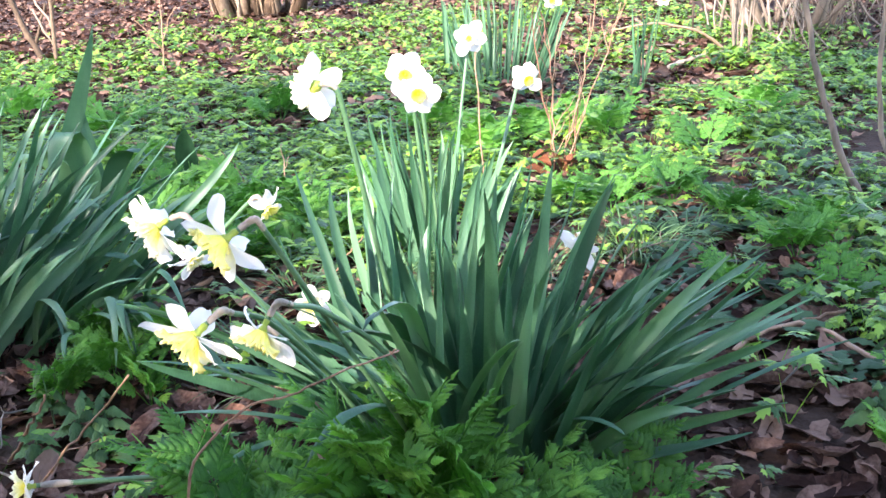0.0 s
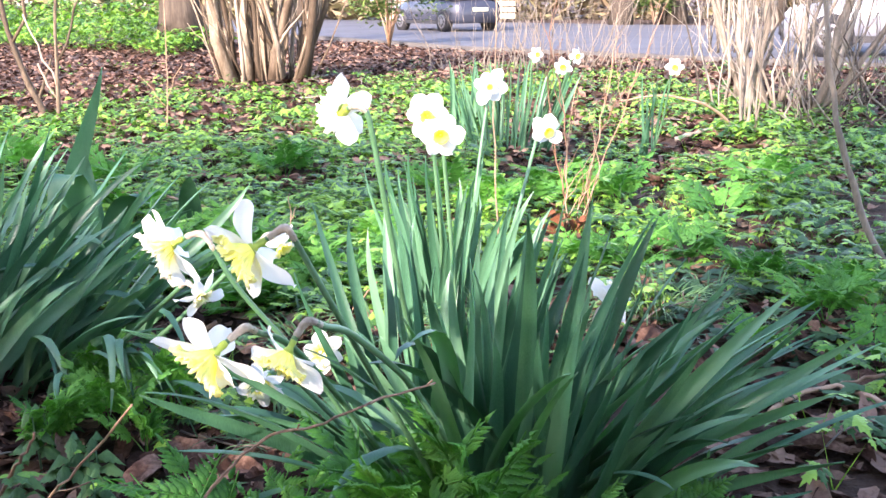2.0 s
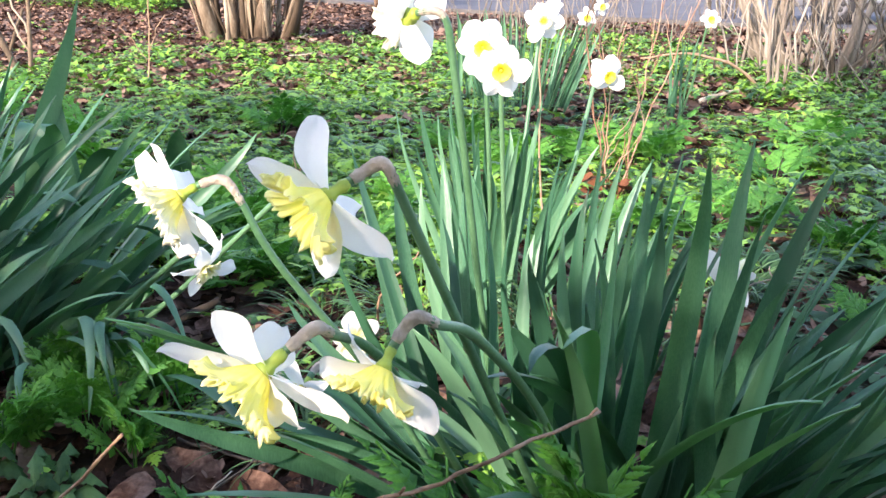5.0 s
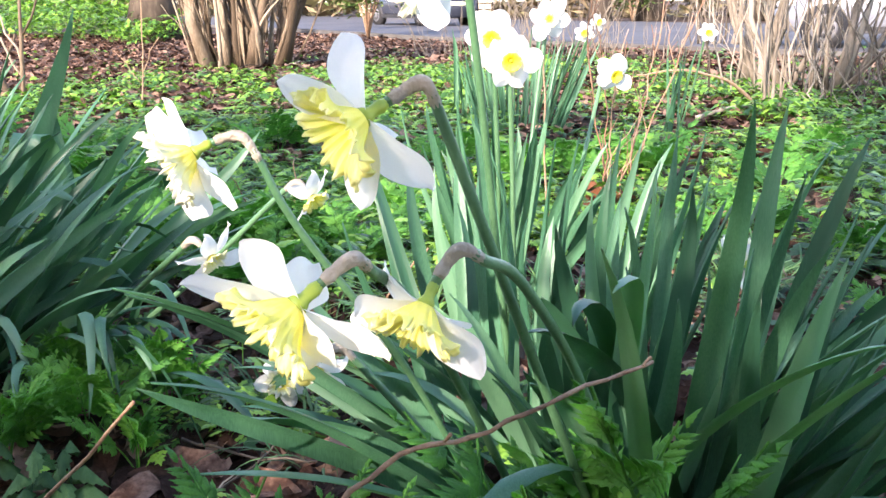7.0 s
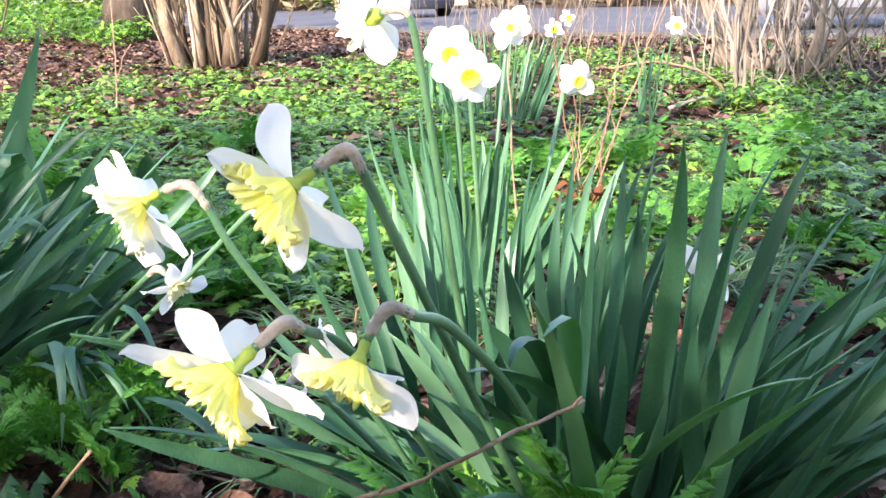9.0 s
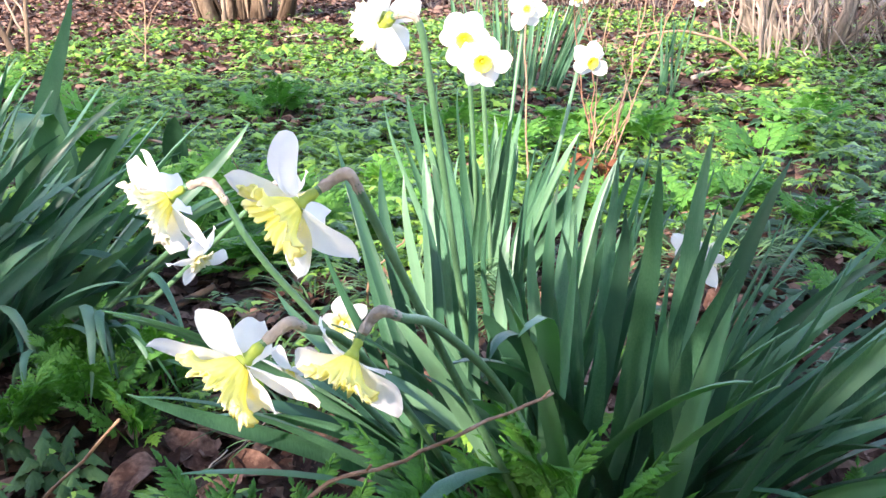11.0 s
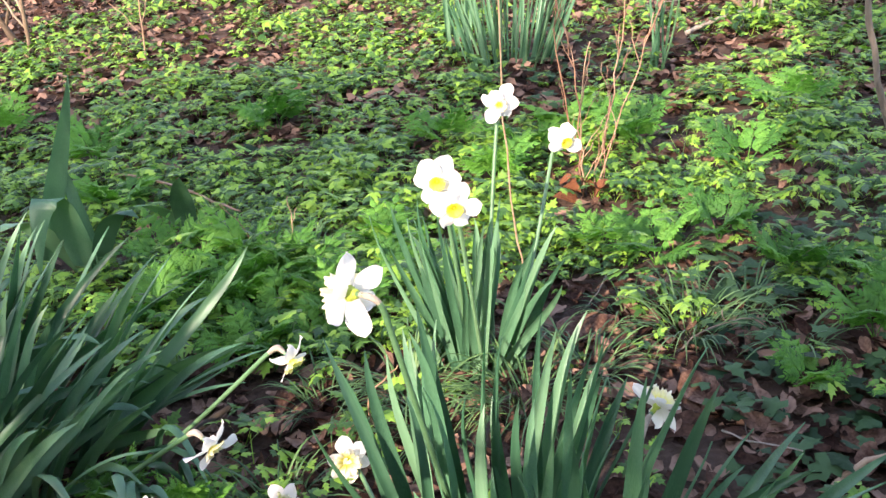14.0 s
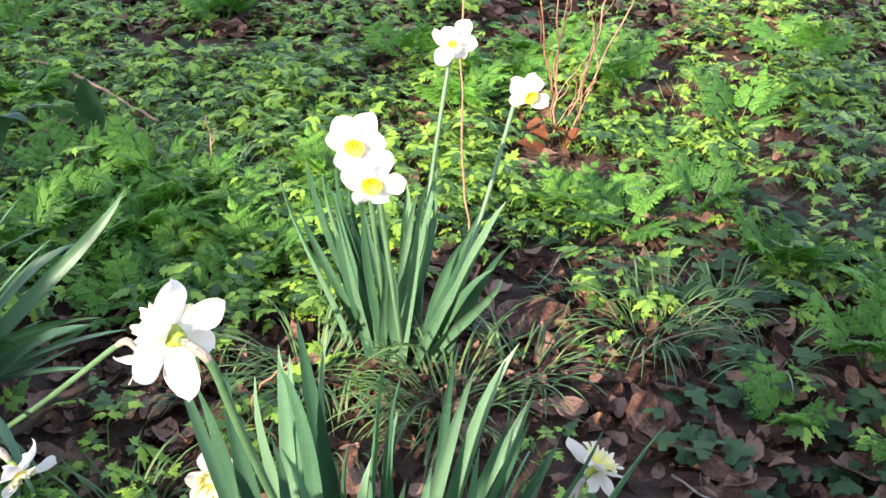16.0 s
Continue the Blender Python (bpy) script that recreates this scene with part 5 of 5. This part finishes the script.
def car(at, heading, paint, label):
    """A small hatchback, 4.1 m long, nose towards +x before it is turned."""
    m = Matrix.Translation(at) @ Matrix.Rotation(heading, 4, "Z") @ Matrix.Scale(0.82, 4)
    root = thing("car", at, label, "car", "parked cars")
    rows = []
    for x, w, top in ((-2.02, 0.62, 0.62), (-1.95, 0.76, 0.84), (-1.6, 0.84, 0.93), (-0.6, 0.87, 0.94), (0.5, 0.87, 0.93), (1.0, 0.86, 0.90), (1.5, 0.83, 0.80), (1.88, 0.76, 0.68), (2.05, 0.60, 0.52)):
        low = 0.24
        rows.append([(x, y * w, z) for y, z in ((-0.90, low), (-1.0, low + 0.12), (-1.0, top * 0.62 + 0.06), (-0.97, top - 0.10), (-0.88, top), (-0.45, top + 0.035), (0.45, top + 0.035), (0.88, top), (0.97, top - 0.10), (1.0, top * 0.62 + 0.06), (1.0, low + 0.12), (0.90, low))])
    part("body", mesh_of("body", *loft(rows), paint), root, m)
    cab = []
    for z, xr, xf, w in ((0.90, -1.86, 1.0, 0.80), (1.15, -1.74, 0.55, 0.74), (1.36, -1.55, 0.15, 0.66), (1.46, -1.2, -0.2, 0.56)):
        cab.append([(xr, -w, z), (xf, -w, z), (xf + 0.08, -w * 0.6, z), (xf + 0.08, w * 0.6, z), (xf, w, z), (xr, w, z), (xr - 0.05, w * 0.6, z), (xr - 0.05, -w * 0.6, z)])
    part("cabin", mesh_of("cabin", *loft(cab), paint), root, m)
    for side in (-1, 1):
        for x0, x1, x2, x3 in ((-1.45, -0.48, -0.48, -1.30), (-0.40, 0.66, 0.24, -0.40)):
            a = [(x0, side * 0.803, 0.94), (x1, side * 0.803, 0.94), (x2, side * 0.695, 1.33), (x3, side * 0.695, 1.33)]
            b = [(x, y - side * 0.03, z) for x, y, z in a]
            part("side_window", mesh_of("side_window", a + b, [(0, 1, 2, 3), (7, 6, 5, 4), (0, 4, 5, 1), (1, 5, 6, 2), (2, 6, 7, 3), (3, 7, 4, 0)], M_GLASS, False), root, m, "dark side window")
        part("sill", mesh_of("sill", *loft([[(x, side * (0.86 + d), z) for d, z in ((0, 0.22), (0.02, 0.22), (0.02, 0.32), (0, 0.32))] for x in (-0.95, 0.95)]), M_TRIM, False), root, m, "black plastic sill")
        part("headlight", mesh_of("headlight", *tube([(1.70, side * 0.66, 0.66), (1.86, side * 0.64, 0.66), (1.98, side * 0.58, 0.63)], [0.11, 0.13, 0.05], 12), M_LAMP), root, m, "clear headlight")
        part("mirror", mesh_of("mirror", *tube([(0.55, side * 0.84, 1.0), (0.55, side * 0.95, 1.03), (0.55, side * 1.02, 1.03)], [0.04, 0.08, 0.06], 10), paint), root, m)
        for x in (-1.28, 1.28):
            part("wheel_arch", mesh_of("wheel_arch", *tube([(x, side * 0.70, 0.31), (x, side * 0.874, 0.31)], [0.345, 0.345], 28), M_TRIM), root, m, "black wheel arch")
            tyre = part("tyre", mesh_of("tyre", *tube([(x, side * y, 0.30) for y in (0.70, 0.73, 0.86, 0.89, 0.895)], [0.25, 0.30, 0.30, 0.27, 0.21], 28), M_RUBBER), root, m, "black rubber tyre")
            part("rim", mesh_of("rim", *tube([(x, side * y, 0.30) for y in (0.88, 0.900, 0.905)], [0.205, 0.205, 0.17], 24), M_RIM), tyre, m, "silver wheel rim")
            for k in range(8):
                a = k * math.pi / 4
                part("rim_slot", mesh_of("rim_slot", *tube([(x + 0.12 * math.cos(a), side * 0.900, 0.30 + 0.12 * math.sin(a)), (x + 0.12 * math.cos(a), side * 0.909, 0.30 + 0.12 * math.sin(a))], [0.042, 0.040], 8), M_TRIM), tyre, m)
    part("bumper", mesh_of("bumper", *loft([[(2.03, -0.66, 0.30), (2.08, -0.6, 0.34), (2.08, -0.6, 0.46), (2.03, -0.66, 0.5)], [(2.10, 0.0, 0.30), (2.13, 0.0, 0.34), (2.13, 0.0, 0.46), (2.10, 0.0, 0.5)], [(2.03, 0.66, 0.30), (2.08, 0.6, 0.34), (2.08, 0.6, 0.46), (2.03, 0.66, 0.5)]]), M_TRIM), root, m, "black bumper")
    part("windscreen", mesh_of("windscreen", [(1.03, -0.66, 0.94), (1.03, 0.66, 0.94), (0.26, 0.56, 1.36), (0.26, -0.56, 1.36), (1.06, -0.66, 0.94), (1.06, 0.66, 0.94), (0.29, 0.56, 1.37), (0.29, -0.56, 1.37)], [(0, 1, 2, 3), (4, 5, 6, 7), (0, 4, 5, 1), (1, 5, 6, 2), (2, 6, 7, 3), (3, 7, 4, 0)], M_GLASS, False), root, m, "dark windscreen")
    part("number_plate", mesh_of("number_plate", *loft([[(-2.045, y, z) for y, z in ((-0.26, 0.58), (0.26, 0.58), (0.26, 0.69), (-0.26, 0.69))], [(-2.02, y, z) for y, z in ((-0.26, 0.58), (0.26, 0.58), (0.26, 0.69), (-0.26, 0.69))]]), M_CORONA, False), root, m, "plain yellow plate")
    return root


car((5.25, 13.2, 0.03), math.pi - 0.35, M_CARPAINT, "white hatchback parked at the roadside")
M_DARKPAINT = surface("dark_paint", [(0.03, 0.035, 0.05), (0.05, 0.055, 0.07)], 2, 0.25, 0.0, 100, 0.5, metal=0.2)
car((-1.9, 25.5, 0.03), 2.2, M_DARKPAINT, "dark hatchback parked across the road")


def bush(name, at, radius, tall, count, mat, label, seed, size):
    """Stems from one foot, each ending among uneven clumps of small leaves."""
    r = np.random.default_rng(seed)
    root = thing(name, at, label, "bush")
    for i in range(9):
        a = r.uniform(0, 6.28)
        t = Vector(at) + Vector((math.cos(a) * radius * 0.6, math.sin(a) * radius * 0.6, tall * r.uniform(0.6, 0.95)))
        part("stem", mesh_of("stem", *tube(wobbly(at, t, 5, 0.04, r), [0.02 - 0.003 * j for j in range(6)], 6), M_TWIG), root)
    t = [([(0, 0, 0), (0.5, 0.3, 0.08), (1, 0, -0.05), (0.5, -0.3, 0.08), (0.5, 0, 0)], [(0, 4, 1), (4, 2, 1), (0, 3, 4), (4, 3, 2)])]
    rows = []
    lumps = [(r.normal(0, radius * 0.45), r.normal(0, radius * 0.45), tall * r.uniform(0.25, 0.95)) for i in range(22)]
    for i in range(count):
        x, y, z = lumps[i % 22]
        p = r.normal(0, radius * 0.2, 3)
        rows.append((at[0] + x + p[0], at[1] + y + p[1], max(0.03, z + p[2]), r.uniform(0, 6.3), r.uniform(0, 1.0), r.uniform(0, 6.3), size * r.uniform(0.6, 1.3), 0))
    crown = place(t, rows, "crown", mat, "", "")
    crown.parent = root
    crown.matrix_parent_inverse = root.matrix_basis.inverted()
    del crown["kind"]
    return root


bush("evergreen_bush", (-2.2, 17.2, 0), 0.65, 2.2, 2600, M_BUSH, "small-leaved green bush at the roadside", 51, 0.09)
bush("evergreen_bush", (-7.75, 18.4, 0), 0.22, 0.95, 700, M_HEDGE, "small dark conifer-like bush at the roadside", 52, 0.08)
bush("yellow_bush", (3.9, 29.5, 0), 0.8, 2.2, 1500, M_BUSH, "yellow-green bush beyond the road", 53, 0.14)
for x, y, r0, sd in ((2.9, 29.0, 0.28, 61), (4.6, 30.5, 0.36, 62), (7.5, 30.0, 0.25, 63), (-9.0, 40.0, 0.4, 64), (11.5, 27.0, 0.3, 65)):
    tree("roadside_tree", (x, y, 0), r0, 8.0, "dark tree trunk beyond the road", sd)

fence = thing("board_fence", (-1.6, 35.0, 0), "weathered fence of horizontal pale boards", "fence")
for i in range(4):
    part("post", mesh_of("post", *tube([(-4.6 + 1.3 * i, 35.1, 0), (-4.6 + 1.3 * i, 35.1, 1.6)], [0.06, 0.06], 8), M_WALL), fence)
for i in range(7):
    z = 0.12 + 0.21 * i
    part("board", mesh_of("board", *loft([[(x, 35.0 + d, z + e) for d, e in ((0, 0), (0.025, 0), (0.025, 0.17), (0, 0.17))] for x in (-4.8, -0.2)]), M_WALL, False), fence)

M_BRUSH = surface("brushwood", [(0.10, 0.08, 0.05), (0.20, 0.15, 0.09), (0.24, 0.22, 0.11)], 3, 0.8, 0.2, 40, 0.2, island=0.7)
t_brush = [([(0, 0, 0), (0.5, 0.16, 0.05), (1, 0, 0.1), (0.5, -0.16, 0.05)], [(0, 2, 1), (0, 3, 2)])]
rows = []
for i in range(26000):
    x = U(-45, 40)
    y = 37 + 4 * U(0, 1) - (0.25 if x > 0 else 0.34) * x
    rows.append((x, y, 4.2 * U(0, 1) ** 1.2, U(0, 6.3), U(0, 1.4), U(0, 6.3), U(0.3, 0.9), 0))
place(t_brush, rows, "far_brushwood", M_BRUSH, "tangled brown and green brushwood beyond the road", "brushwood")

# taller green plants far off before the road
rows = []
for i in range(1700):
    x = U(-13.5, -5.2)
    y = 11.4 - 0.86 * x + U(-1.3, 1.5)
    top = 0.22 + 0.55 * max(0.0, 0.5 + 2.2 * soft_noise(x, y, 0.5, 2.0)) * min(1.0, (-4.7 - x) / 1.6)
    rows.append((x, y, top * U(0.0, 1.0) ** 0.7 - 0.03, U(0, 6.3), U(0, 0.6), U(0, 6.3), U(1.4, 2.5), rng.integers(0, 5)))
place(FAR_SPRIGS, rows, "roadside_nettles", M_COVER, "knee-high bright green plants before the road", "plants")


# ---- large fallen leaves that lie apart ----
SUNLIT_LEAVES = ((0.29, 2.38, 0.16), (0.35, 2.33, 0.13), (0.43, 2.42, 0.13), (-0.02, 2.19, 0.13), (0.5, 2.07, 0.15), (0.56, 2.16, 0.12), (0.78, 2.88, 0.12), (1.2, 3.1, 0.17), (1.22, 3.44, 0.16), (-0.29, 4.03, 0.15), (-0.08, 2.15, 0.12), (-0.3, 2.64, 0.13), (1.14, 3.71, 0.14), (0.76, 4.13, 0.15), (0.62, 1.92, 0.12), (0.86, 1.92, 0.13), (0.7, 1.62, 0.12), (0.25, 2.41, 0.14), (0.45, 2.67, 0.12), (0.18, 2.37, 0.12), (-0.06, 2.25, 0.13))
SHADED_LEAVES = ((0.49, 2.09, 0.15), (0.82, 1.99, 0.15), (0.82, 2.6, 0.12), (0.91, 2.53, 0.12), (0.92, 2.75, 0.13), (1.0, 3.35, 0.14), (0.62, 3.55, 0.13), (0.95, 1.55, 0.12), (1.12, 1.75, 0.12), (0.78, 2.42, 0.12), (0.66, 2.3, 0.12), (0.2, 1.98, 0.11), (-0.38, 1.35, 0.11), (-0.46, 1.45, 0.12), (-0.52, 1.3, 0.1), (-0.4, 1.55, 0.1), (-0.3, 1.5, 0.09), (-0.62, 1.42, 0.09), (-0.42, 1.9, 0.1), (0.05, 2.85, 0.11), (-0.05, 3.05, 0.1))
for x, y, size in SUNLIT_LEAVES + SHADED_LEAVES:
    tv, tf = dead_leaf(int(x * 100 + y * 1000) % 997)
    m = Matrix.Translation((x, y, height(x, y) + 0.012)) @ Euler((U(-0.35, 0.35), U(-0.35, 0.35), U(0, 6.3))).to_matrix().to_4x4()
    ob = tagged(new("fallen_leaf", mesh_of("fallen_leaf", [(a * size, b * size, c * size) for a, b, c in tv], tf, M_LITTER)), "large curled brown dead leaf on the litter", "leaf", "large fallen leaves")
    ob.matrix_basis = m
